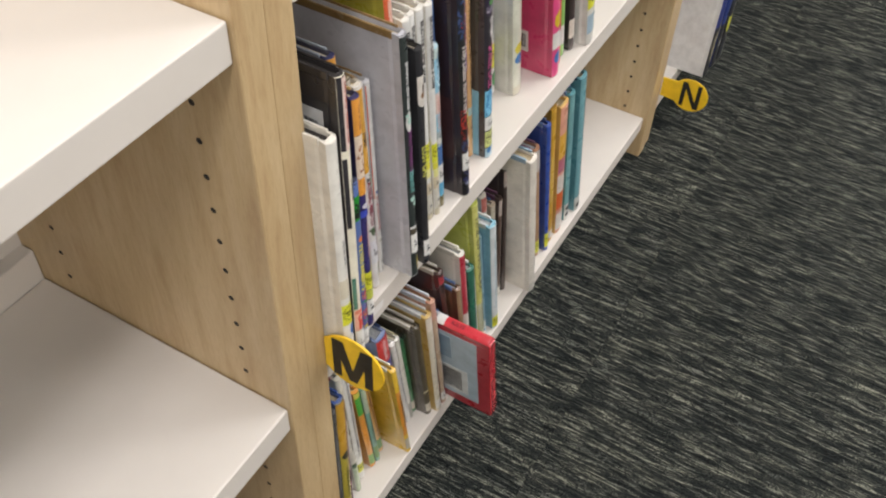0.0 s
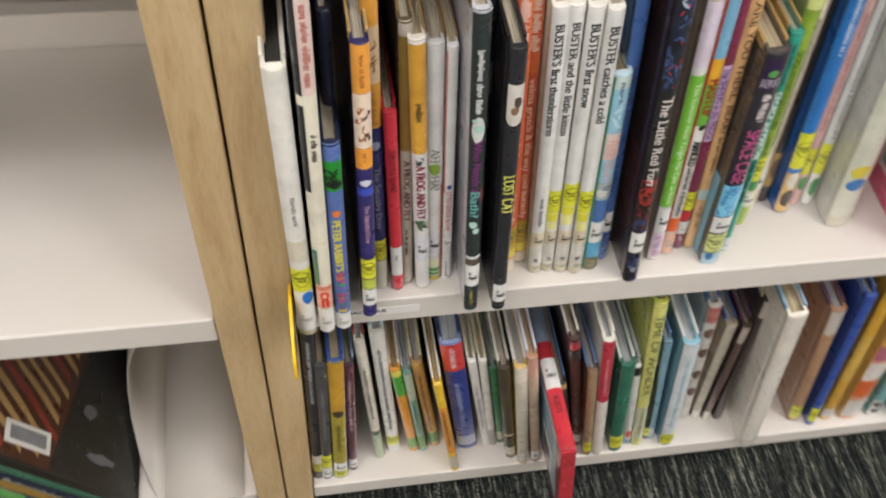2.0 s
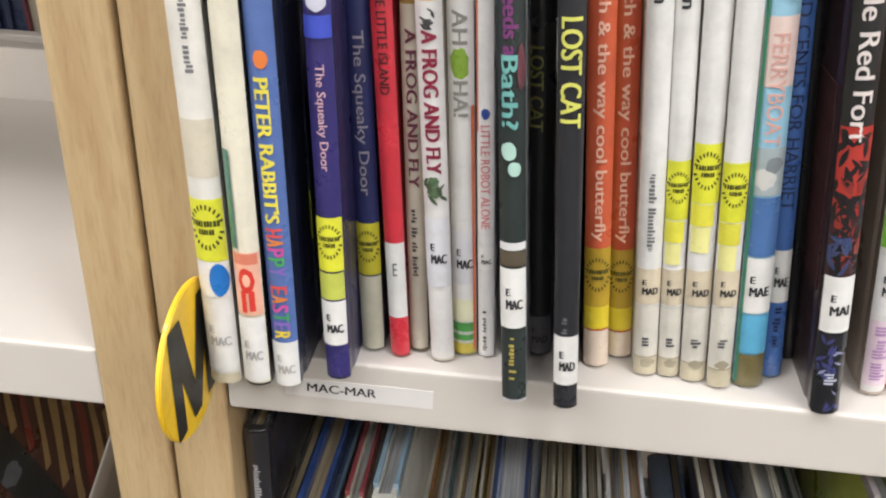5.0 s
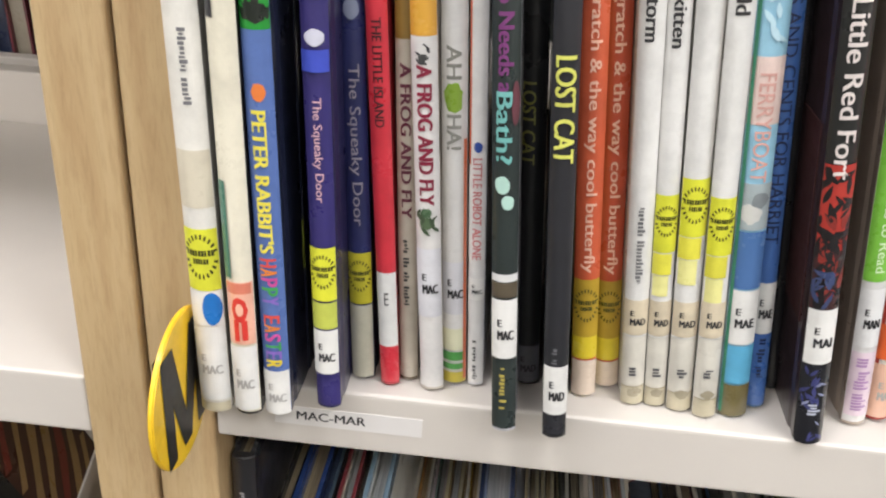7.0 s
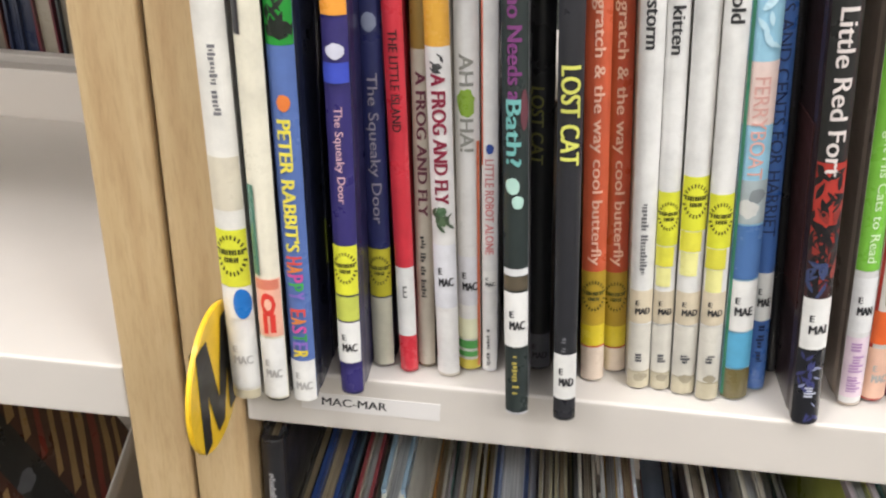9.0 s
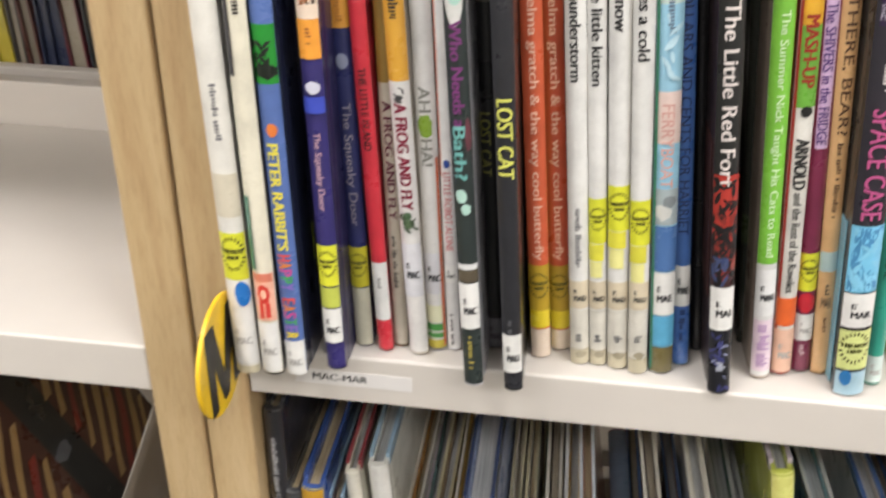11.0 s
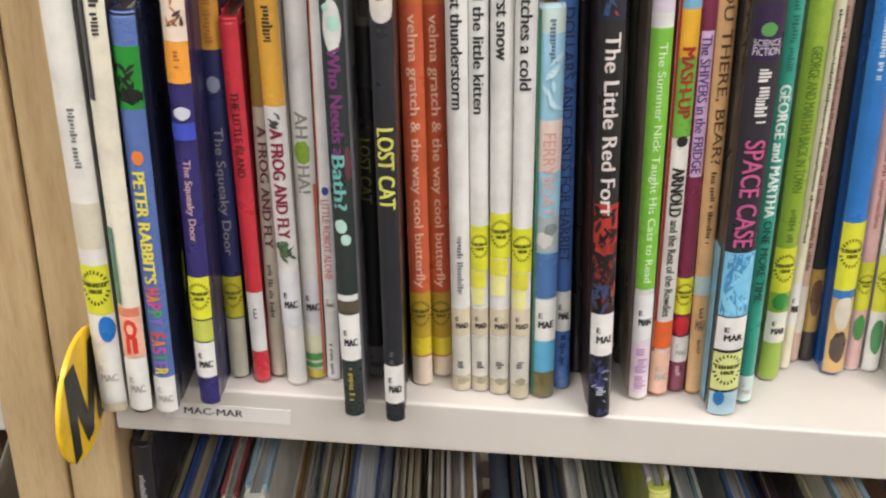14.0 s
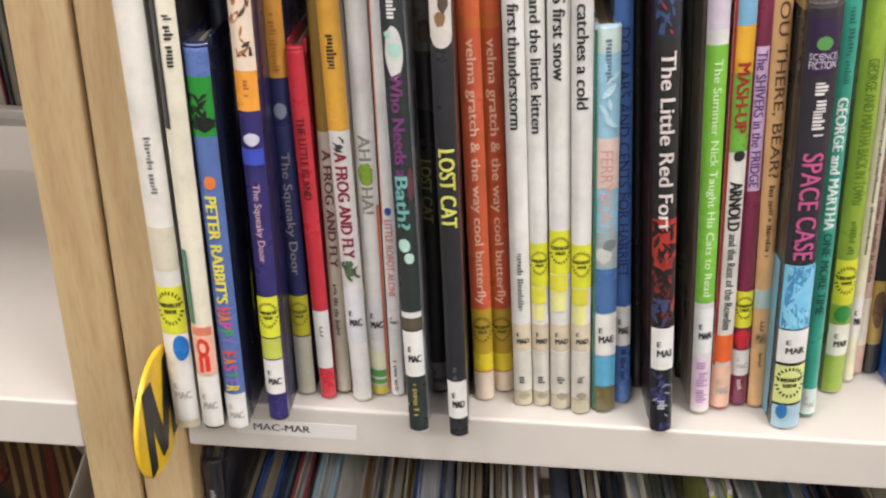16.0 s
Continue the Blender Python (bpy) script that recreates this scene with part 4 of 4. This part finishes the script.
band(b, 0.1565, 0.2505, 'c89a2c', 0, 1)
spot(b, 0.1465, 0.1615, '3a3420', .1, .9)
bars(b, 0.0700, 0.1300, '6a6420', .35, .65)
sticker(b, 0.0200, 0.0400, 'MAS')
reader_label(b, 0.0050, 0.0200)
b = book('maroon hardback with pale lettering', 0.0379, 0.0192, LOW, 0.0087, 0.2315, -0.9, '3a1c28', '5c2f3c', 0.21)
bars(b, 0.1000, 0.2065, 'c8a8a8', .35, .65)
sticker(b, 0.0100, 0.0300, 'MAS')
b = book('slim white leaning picture book with a green foot', 0.0666, 0.0294, LOW, 0.0088, 0.2525, -5.2, 'd8d4c4', 'e8e4d6', 0.21)
bars(b, 0.1000, 0.2065, '4a4a42', .35, .65)
band(b, 0.0000, 0.0600, 'a8b898', 0, 1)
band(b, 0.0600, 0.0700, '3a5a3a', 0, 1)
b = book('white leaning picture book with black lettering', 0.0802, 0.0351, LOW, 0.0124, 0.2545, -5.3, 'dcdcd4', 'efeeea', 0.21)
bars(b, 0.0600, 0.2265, '5a5a62', .35, .65)
reader_label(b, 0.0200, 0.0400)
b = book('orange and green leaning picture book', 0.1022, 0.0327, LOW, 0.0095, 0.1885, -8.1, 'c88a2c', 'e0962c', 0.21)
band(b, 0.1365, 0.1875, '4aa83a', 0, 1)
band(b, 0.1765, 0.1875, 'e8e060', 0, 1)
band(b, 0.0100, 0.0350, '6aa040', 0, 1)
b = book('sea green leaning picture book', 0.1127, 0.0316, LOW, 0.0078, 0.1825, -8.1, '5a8a80', '7aa898', 0.21)
band(b, 0.1265, 0.1815, 'b8c8b0', 0, 1)
bars(b, 0.0500, 0.1200, '4a6a5a', .35, .65)
band(b, 0.0100, 0.0400, '5a8a3c', 0, 1)
b = book('light brown leaning picture book with dark lettering', 0.1241, 0.0364, LOW, 0.0102, 0.1915, -8.9, '9a7a4c', 'd0a05c', 0.21)
bars(b, 0.0400, 0.1665, '6a3a24', .35, .65)
band(b, 0.0100, 0.0350, '4a8a4a', 0, 1)
b = book('small yellow paperback jutting from the row', 0.1424, 0.0060, LOW, 0.0077, 0.2075, -9.3, 'd0a828', 'e8c030', 0.21)
band(b, 0.0500, 0.1600, 'd8902c', 0, 1)
bars(b, 0.0700, 0.1500, '6a4a20', .35, .65)
band(b, 0.0100, 0.0400, 'c8c0b0', 0, 1)
b = book('thick blue picture book with a red top band', 0.1535, 0.0293, LOW, 0.0190, 0.2355, -9.2, '8a9ac0', '25388c', 0.21)
band(b, 0.1845, 0.2345, 'c83838', 0, 1)
bars(b, 0.1915, 0.2285, 'f0d0d0', .35, .65)
bars(b, 0.0600, 0.1600, '9aa8d8', .35, .65)
band(b, 0.0120, 0.0350, 'a8b0c8', 0, 1)
b = book('slim white picture book with grey lettering', 0.1792, 0.0289, LOW, 0.0079, 0.1995, -10.4, 'd8d4d0', 'e6e4e2', 0.21)
bars(b, 0.0500, 0.1500, '8a8a90', .35, .65)
b = book('slim white picture book with grey foot', 0.1865, 0.0294, LOW, 0.0075, 0.1965, -9.7, 'd4d0c8', 'e4e2da', 0.21)
band(b, 0.0000, 0.0400, '9a9a92', 0, 1)
b = book('green hardback in a clear jacket', 0.1953, 0.0309, LOW, 0.0075, 0.1785, -9.7, '2a5a3c', '3a7a4c', 0.21)
band(b, 0.0100, 0.0300, 'c8c0b0', 0, 1)
b = book('dark olive hardback among picture books', 0.2017, 0.0135, LOW, 0.0102, 0.2115, -9.5, '3a3020', '4a4230', 0.21)
band(b, 0.0100, 0.0300, 'c8c0b0', 0, 1)
band(b, 0.0600, 0.0640, 'd8d0b0', 0, 1)
b = book('cream picture book with a worn jacket', 0.2127, 0.0060, LOW, 0.0113, 0.2245, -9.0, 'c8a860', 'cfc8b6', 0.21)
band(b, 0.1965, 0.2235, 'efe6d8', 0, 1)
band(b, 0.0100, 0.0300, 'd8d4cc', 0, 1)
b = book('pinkish tan picture book', 0.2270, 0.0060, LOW, 0.0090, 0.2415, -9.7, 'a87860', 'b8a088', 0.21)
band(b, 0.2065, 0.2405, 'c89a88', 0, 1)
sticker(b, 0.0100, 0.0300, 'MAY')
b = book('black hardback set back with a worn yellow edge', 0.2642, 0.0139, LOW, 0.0086, 0.1685, -12.8, '141416', '1c1c20', 0.21)
band(b, 0.1565, 0.1675, 'c8a860', 0, 1)
sticker(b, 0.0100, 0.0300, 'MAY')
b = book('dark brown hardback in a glossy jacket', 0.2747, 0.0190, LOW, 0.0098, 0.2455, -11.8, '3a241c', '4a2e26', 0.21)
band(b, 0.2050, 0.2445, '2a2022', 0, 1)
band(b, 0.2250, 0.2400, 'a83038', 0, 1)
band(b, 0.0100, 0.0300, 'b8b0a8', 0, 1)
b = book('tan picture book with a yellow label', 0.2828, 0.0066, LOW, 0.0092, 0.2015, -10.1, '6a4a34', '9a8464', 0.21)
reader_label(b, 0.0120, 0.0350)
b = book('white picture book with a crimson upper spine', 0.2927, 0.0060, LOW, 0.0109, 0.2595, -9.9, 'dcd8cc', 'e4e0d8', 0.21)
band(b, 0.1365, 0.2585, 'b02c40', 0, 1)
bars(b, 0.1565, 0.2265, 'd88a90', .35, .65)
b = book('dark green picture book with a yellow label', 0.3121, 0.0080, LOW, 0.0134, 0.2045, -9.8, '1c5a48', '246a54', 0.21)
reader_label(b, 0.0100, 0.0400)
b = book('white picture book with a black top', 0.3289, 0.0128, LOW, 0.0081, 0.1895, -10.7, 'd0d4d0', 'e0e4e0', 0.21)
band(b, 0.1715, 0.1885, '141414', 0, 1)
spot(b, 0.0200, 0.0400, 'd84a3a', .1, .9)
spot(b, 0.0050, 0.0180, '3a7ab8', .1, .9)
b = book('tall yellow-green picture book with dark lettering', 0.3374, 0.0116, LOW, 0.0117, 0.3065, -10.5, 'b0b84c', 'd0d078', 0.21)
title(b, 'TIME OF WONDER', 0.1300, 0.2865, '4a4a2a', 0.6, .5)
band(b, 0.0200, 0.1000, 'c8ccb0', 0, 1)
bars(b, 0.0300, 0.1000, '8a8a5a', .35, .65)
b = book('slim black picture book among taller ones', 0.3513, 0.0169, LOW, 0.0075, 0.1665, -9.4, '101412', '1c2420', 0.21)
reader_label(b, 0.0100, 0.0300)
b = book('blue grey picture book in a jacket', 0.3561, 0.0162, LOW, 0.0075, 0.2265, -10.8, '5a7c90', '7fa4b8', 0.21)
band(b, 0.0100, 0.0300, 'c8d0d0', 0, 1)
b = book('light blue board-covered picture book, slightly open', 0.3677, 0.0079, LOW, 0.0142, 0.2345, -10.0, '7cb0c4', 'dfe8ec', 0.21)
bars(b, 0.0500, 0.2065, '9ab8c8', .35, .65)
reader_label(b, 0.0050, 0.0300)
b = book('white picture book with a brown spotted spine', 0.3973, 0.0364, LOW, 0.0121, 0.2455, -9.9, 'cfc8c0', 'dcd6ce', 0.21)
spot(b, 0.1865, 0.2065, '6a4a3a', .1, .9)
spot(b, 0.1465, 0.1665, '6a4a3a', .1, .9)
spot(b, 0.1000, 0.1200, '7a5a48', .1, .9)
spot(b, 0.0600, 0.0800, '6a4a3a', .1, .9)
band(b, 0.2165, 0.2445, 'b86a60', 0, 1)
b = book('cream brown picture book in a clear jacket', 0.4116, 0.0349, LOW, 0.0102, 0.2075, -7.7, 'a89884', 'c0b6a4', 0.21)
band(b, 0.0000, 0.0200, 'e0dcd0', 0, 1)
b = book('brown picture book in a clear jacket', 0.4235, 0.0316, LOW, 0.0083, 0.2095, -7.0, '3c2a24', '5a443a', 0.21)
band(b, 0.1765, 0.2065, 'b8a8a0', 0, 1)
band(b, 0.0000, 0.0200, 'e0dcd0', 0, 1)
# A red case stands on its long edge, spine up, and juts far out.
b = book('red hardback in a clear jacket standing on its edge', 0.2125, -0.056, LOW + 0.1765, 0.0135, 0.235, -9.5, 'a82232', 'c82c3a', 0.1785, Matrix(((1, 0, 0, 0), (0, 0, 1, 0), (0, -1, 0, 0), (0, 0, 0, 1))))
part('end_cap', box(0.0002, 0.0133, 0.0006, 0.1775, -0.0012, 0.0002, 0.0005), paint('c42a38', 0.2, 0.6), b)
band(b, 0.105, 0.233, '93a8c2')
sticker(b, 0.058, 0.088, 'MAY')
title(b, 'KIDS', 0.034, 0.05, '6a1424', 0.42, 0.5)
cover_label(b, 0.012, 0.16, 0.016, 0.225, 'a4b6c2')
cover_label(b, 0.09, 0.15, 0.03, 0.07, 'd0d4d4', True)
cover_label(b, 0.02, 0.07, 0.05, 0.15, '7e96aa')
b = book('dark brown picture book, tall', 0.4360, 0.0300, LOW, 0.0090, 0.2565, -8.0, '2c201c', '3a2a24', 0.21)
band(b, 0.2265, 0.2555, 'b8a8a0', 0, 1)
b = book('large white picture book in a thick clear jacket, leaning', 0.4545, -0.0040, LOW, 0.0170, 0.2915, -11.5, 'e4dccf', 'e4ded4', 0.25)
band(b, 0.0000, 0.0200, 'c8c4bc', 0, 1)
b = book('tan picture book with a brown cover', 0.5190, 0.0190, LOW, 0.0135, 0.2515, -13.0, '94684a', 'b08a68', 0.21)
reader_label(b, 0.0100, 0.0400)
band(b, 0.2065, 0.2505, 'c8c0b8', 0, 1)
b = book('blue picture book with yellow label', 0.5380, 0.0120, LOW, 0.0100, 0.2845, -12.5, '22408c', '2f50a8', 0.21)
reader_label(b, 0.0100, 0.0450)
b = book('mustard yellow picture book', 0.5560, 0.0160, LOW, 0.0130, 0.2965, -12.0, 'b08420', 'd0a030', 0.21)
band(b, 0.1000, 0.2000, 'd8b050', 0, 1)
band(b, 0.0100, 0.0300, 'd8d4cc', 0, 1)
b = book('patchwork picture book in pink, yellow and white', 0.5780, 0.0140, LOW, 0.0210, 0.2815, -11.5, 'd8b060', 'dca088', 0.21)
band(b, 0.0600, 0.1000, 'd8682c', 0, 1)
band(b, 0.1000, 0.1400, 'e8e0d8', 0, 1)
band(b, 0.1465, 0.1765, 'b86a80', 0, 1)
band(b, 0.1765, 0.2265, 'd8a83c', 0, 1)
band(b, 0.0100, 0.0500, 'e4ded8', 0, 1)
b = book('teal picture book with a spotted foot', 0.6110, 0.0150, LOW, 0.0135, 0.2815, -12.0, '5a949c', '74a8ae', 0.21)
band(b, 0.0000, 0.0400, 'e0e0dc', 0, 1)
spot(b, 0.0080, 0.0200, '1c1c1c', .1, .9)
spot(b, 0.0240, 0.0360, '1c1c1c', .1, .9)
b = book("large teal picture book at the row's end", 0.6380, 0.0100, LOW, 0.0170, 0.3015, -13.5, '588f9a', '72a6b0', 0.24)
band(b, 0.0000, 0.0350, 'dcdcd8', 0, 1)
spot(b, 0.0080, 0.0200, '1c1c1c', .1, .9)

# ---- signs, labels and the other bays' things ----
def letter_sign(letter, x, yc, zc, stem):
    """A round yellow flag of plastic that stands out from an upright, lettered on both faces."""
    root = thing("letter_sign", "round yellow plastic flag lettered %s on the upright" % letter, "sign", "letter signs", pose(x, yc, zc))
    R, T = 0.0315, 0.0011
    bm = bmesh.new()
    outline = []
    for i in range(49):
        a = math.radians(-140 + 280 * i / 48)
        outline.append((-R * math.cos(a), R * math.sin(a)))
    outline += [(stem, R * math.sin(math.radians(140)) - 0.002), (stem, -R * math.sin(math.radians(140)) + 0.002)]
    f0 = [bm.verts.new((-T, py, pz)) for py, pz in outline]
    f1 = [bm.verts.new((T, py, pz)) for py, pz in outline]
    n = len(outline)
    for i in range(n):
        bm.faces.new((f0[i], f0[(i + 1) % n], f1[(i + 1) % n], f1[i]))
    bm.faces.new(f0)
    bm.faces.new(f1[::-1])
    bmesh.ops.recalc_face_normals(bm, faces=bm.faces[:])
    bmesh.ops.bevel(bm, geom=[e for e in bm.edges if abs(e.verts[0].co.x - e.verts[1].co.x) < 1e-6], offset=0.0005, segments=2, affect="EDGES")
    plate = part("plate", bm, SIGN_YELLOW, root)
    wide, tall = (0.040 if letter == "M" else 0.034), 0.0485
    away = Matrix(((0, 0, -1, 0), (-1, 0, 0, 0), (0, 1, 0, 0), (0, 0, 0, 1)))
    toward = Matrix(((0, 0, 1, 0), (1, 0, 0, 0), (0, 1, 0, 0), (0, 0, 0, 1)))
    for side, turn in ((-1, away), (1, toward)):
        # Heavy block strokes: two stems and the slanting strokes between them.
        s, c = 0.21, 0.5
        strokes = [[(0, 0), (s, 0), (s, 1), (0, 1)], [(1 - s, 0), (1, 0), (1, 1), (1 - s, 1)]]
        if letter == "M":
            strokes += [[(0, 1), (s * 1.35, 1), (c + s * 0.45, 0), (c - s * 0.45, 0)], [(1 - s * 1.35, 1), (1, 1), (c + s * 0.45, 0), (c - s * 0.45, 0)]]
        else:
            strokes += [[(0, 1), (s * 1.15, 1), (1, 0), (1 - s * 1.15, 0)]]
        verts, polys = [], []
        for k, stroke in enumerate(strokes):
            polys.append(tuple(range(len(verts), len(verts) + 4)))
            verts += [((px - 0.5) * wide, (py - 0.5) * tall, 0.00006 * k) for px, py in stroke]
        me = bpy.data.meshes.new("letter")
        me.from_pydata(verts, [], polys)
        me.materials.append(SIGN_BLACK)
        ob = new("letter", me)
        ob.parent = plate
        ob.matrix_basis = Matrix.Translation((side * (T + 0.0003), -0.0012, 0)) @ turn


letter_sign("M", -0.0015, -0.0275, 0.460, 0.027)
letter_sign("N", 0.9665, -0.052, 0.123, 0.051)

strip_label = thing("shelf_label", "white paper strip label on the shelf's front edge", "label", at=pose(0.0, 0.00085, MID - 0.0145))
paper_strip = part("strip", box(0.0265, 0.089, -0.0003, 0.0002, -0.0046, 0.0046), LIP_WHITE, strip_label)
lettering("range_letters", "MAC-MAR", 0.0292, 0.0043, paint("1c1c20"), paper_strip, Matrix.Translation((0.0505, -0.0004, 0.0004)) @ LEVEL, 0.03)
tag2 = thing("shelf_label", "small printed label under the upper shelf's front edge", "label", at=pose(0.055, 0.0003, 0.803))
part("strip", box(0.0, 0.05, -0.0002, 0.0002, -0.0046, 0.0046), LIP_WHITE, tag2)

# Curved white support in the empty bay's foot.
sup = thing("book_support", "white curved plate book support on the bottom shelf", "bookend", at=pose(0, 0.0, LOW + 0.0005))
for nm, prof in (("base_plate", [(-0.068, 0.0, 0.004), (-0.1, 0.0004, 0.002), (-0.145, 0.001, 0.001)]),
                 ("side_plate", [(-0.145, 0.001, 0.001), (-0.158, 0.005, 0.022), (-0.168, 0.012, 0.05), (-0.176, 0.025, 0.09), (-0.177, 0.042, 0.112), (-0.173, 0.0675, 0.12),
                                 (-0.165, 0.095, 0.12), (-0.153, 0.1245, 0.12), (-0.137, 0.165, 0.12), (-0.118, 0.2135, 0.12), (-0.106, 0.245, 0.124), (-0.099, 0.262, 0.14)])):
    bm = bmesh.new()
    rows = [[bm.verts.new((sx, yf + (0.25 - yf) * k / 3, sz)) for k in range(4)] for sx, sz, yf in prof]
    for a, b2 in zip(rows, rows[1:]):
        for i in range(3):
            bm.faces.new((a[i], b2[i], b2[i + 1], a[i + 1]))
    bmesh.ops.recalc_face_normals(bm, faces=bm.faces[:])
    bmesh.ops.solidify(bm, geom=bm.faces[:], thickness=0.0018)
    plate = part(nm, bm, PLATE_SHADED, sup)
    for poly in plate.data.polygons:
        poly.use_smooth = True

# Books that lie slumped in the empty bay's foot, one on another; colours darkened for its shade.
SLUMP = -31.0


def slumped(label, x, w, h, side, spine, d=0.22):
    return book(label, x, 0.0, LOW + 0.001, w, h, SLUMP, side, spine, d)


b = slumped("black picture book with a green spine, slumped", -0.1775, 0.0095, 0.30, "131512", "2f5a44", 0.28)
jig = random.Random(21)


def print_foot(y):
    """How far down the brown print reaches at a depth y."""
    return 0.118 - 0.3 * y if y < 0.15 else 0.03 if y > 0.185 else 0.2


bm = bmesh.new()
for k in range(54):
    y0, y1 = 0.009 + 0.005 * k, 0.014 + 0.005 * k
    bm.faces.new([bm.verts.new((0.0098, yy, zz)) for yy, zz in ((y0, print_foot(y0)), (y1, print_foot(y0)), (y1, 0.297), (y0, 0.297))])
part("cover_print", bm, paint("43200f"), b)
for i in range(30):
    # Slanting tan stripes with a wavering edge, cut off where the brown print ends.
    start, wide = -0.2 + 0.018 * i, 0.0075 + 0.003 * jig.random()
    run = []
    for k in range(28):
        z0, z1 = 0.03 + 0.0098 * k, 0.0398 + 0.0098 * k
        quad = []
        for zz, kk, extra in ((z0, k, 0.0), (z0, k, wide), (z1, k + 1, wide), (z1, k + 1, 0.0)):
            quad.append((start + 0.85 * zz + 0.0008 * math.sin(kk * 1.1 + i) + extra * (1 + 0.15 * math.sin(kk * 0.9 + 2 * i)), zz))
        if k < 27 and min(p[0] for p in quad) > 0.009 and max(p[0] for p in quad) < 0.279 and all(zz >= print_foot(yy) for yy, zz in quad):
            run.append(quad)
        elif run:
            bm = bmesh.new()
            low = [bm.verts.new((0.0102, *run[0][0])), bm.verts.new((0.0102, *run[0][1]))]
            for q in run:
                top = [bm.verts.new((0.0102, *q[3])), bm.verts.new((0.0102, *q[2]))]
                bm.faces.new((low[0], low[1], top[1], top[0]))
                low = top
            part("cover_stripe", bm, paint("a08050" if i % 4 else "7a2a1c"), b)
            run = []
for yy, zz, ly, lz in ((0.03, 0.262, 0.03, 0.012), (0.05, 0.235, 0.04, 0.01), (0.075, 0.262, 0.035, 0.012), (0.1, 0.24, 0.03, 0.01), (0.12, 0.262, 0.04, 0.011), (0.09, 0.2, 0.04, 0.009)):
    part("cover_print", box(0.0094, 0.0104, yy, yy + ly, zz, zz + lz, 0.0), paint("2e1a10"), b)
part("barcode_label", box(0.0094, 0.0107, 0.022, 0.043, 0.116, 0.166), paint("d4d2ce", 0.5, 0.1), b)
part("barcode", box(0.0094, 0.011, 0.026, 0.039, 0.121, 0.161), paint("77787a", 0.5, 0.1), b)
for yy, zz, ly, lz in ((0.03, 0.03, 0.012, 0.045), (0.07, 0.06, 0.02, 0.02), (0.15, 0.11, 0.03, 0.016)):
    bm = bmesh.new()
    ring = []
    for k in range(14):
        ang, r = 2 * math.pi * k / 14, 1 - 0.35 * jig.random()
        ring.append(bm.verts.new((0.0098, yy + ly / 2 * (1 + r * math.cos(ang)), zz + lz / 2 * (1 + r * math.sin(ang)))))
    bm.faces.new(ring)
    part("cover_motif", bm, paint("5c5e62"), b)
reader_label(b, 0.012, 0.03)
b = slumped("navy hardback slumped under a black book", -0.194, 0.0135, 0.25, "12151c", "161c30")
bars(b, 0.04, 0.14, "a8a494", 0.3, 0.7)
reader_label(b, 0.006, 0.03)
b = slumped("yellow picture book slumped under others", -0.207, 0.0105, 0.24, "8a6c24", "9a7a28")
band(b, 0.03, 0.2, "86682a")
b = slumped("picture book with a green and red spine, slumped", -0.230, 0.0185, 0.24, "8a8a80", "6e6e5e")
for z0, z1, col, u0, u1 in ((0.02, 0.05, "7c8a2c", 0.0, 1.0), (0.05, 0.08, "24303c", 0.3, 1.0), (0.075, 0.105, "5a9a4c", 0.1, 0.9), (0.105, 0.13, "c03c34", 0.0, 0.6), (0.13, 0.17, "4a7a3c", 0.2, 1.0)):
    band(b, z0, z1, col, u0, u1)
b = slumped("grey picture book slumped against the row", -0.2455, 0.0125, 0.26, "4a4a46", "40403a")
bars(b, 0.05, 0.2, "4a4a44", 0.35, 0.65)
# The next bay: a large white book with a dark blue spine.
b = book("large white-covered book with a dark blue spine, jutting out", 1.081, -0.042, LOW, 0.034, 0.3065, 0.0, "f6f6f8", "1c2f7c", 0.25)
band(b, 0.0000, 0.1000, "1a1c22")
bars(b, 0.0300, 0.0900, "c8c0a0", 0.2, 0.6)
band(b, 0.0700, 0.1100, "d8d040", 0.6, 1.0)
b = book("dark blue book with a black foot beside a white one", 1.118, -0.044, LOW, 0.028, 0.31, 0.0, "20357c", "20357c", 0.25)
band(b, 0.0, 0.09, "17181e")
spot(b, 0.04, 0.055, "d4d4d0", 0.2, 0.8, 0.25)
b = book("black book with a yellow stripe in the next bay", 1.149, -0.046, LOW, 0.024, 0.30, 0.0, "1a1a22", "24262e", 0.25)
band(b, 0.06, 0.09, "cfd048", 0.1, 0.9)
b = book("pale lilac book in the next bay", 1.176, -0.03, LOW, 0.03, 0.30, 0.0, "cfc8d8", "c8c2d6", 0.25)
bars(b, 0.1, 0.2, "8a86a0", 0.35, 0.65)

# Books on the far side of the run, seen through the open back.
jig = random.Random(11)
fx = -0.70
TONES = ("5a2a22", "24303a", "c8b840", "3a3430", "7a2a2c", "2a5a58", "4a4238", "1f2c4c", "8a6a50", "35504a", "6a2030")
while fx < -0.075:
    w = jig.uniform(0.008, 0.017)
    hh = jig.uniform(0.2, 0.29)
    tone = jig.choice(TONES)
    fb = thing("far_book", "closed book seen from behind across the shelves", "book", "books on the far side", pose(fx, 0.3385, 0.4384, 0, jig.uniform(-3, 0), 0))
    part("cover", prism([(0, 0), (0.0018, 0), (0.0018, 0.19), (w - 0.0018, 0.19), (w - 0.0018, 0), (w, 0), (w, 0.2), (0, 0.2)], 0, hh), paint(tone), fb)
    part("page_block", box(0.002, w - 0.002, 0.004, 0.188, 0.003, hh - 0.003), paint(jig.choice(("a8a090", "8a8274", tone))), fb)
    fx += w + jig.choice((0.0006, 0.0006, 0.002, 0.012))
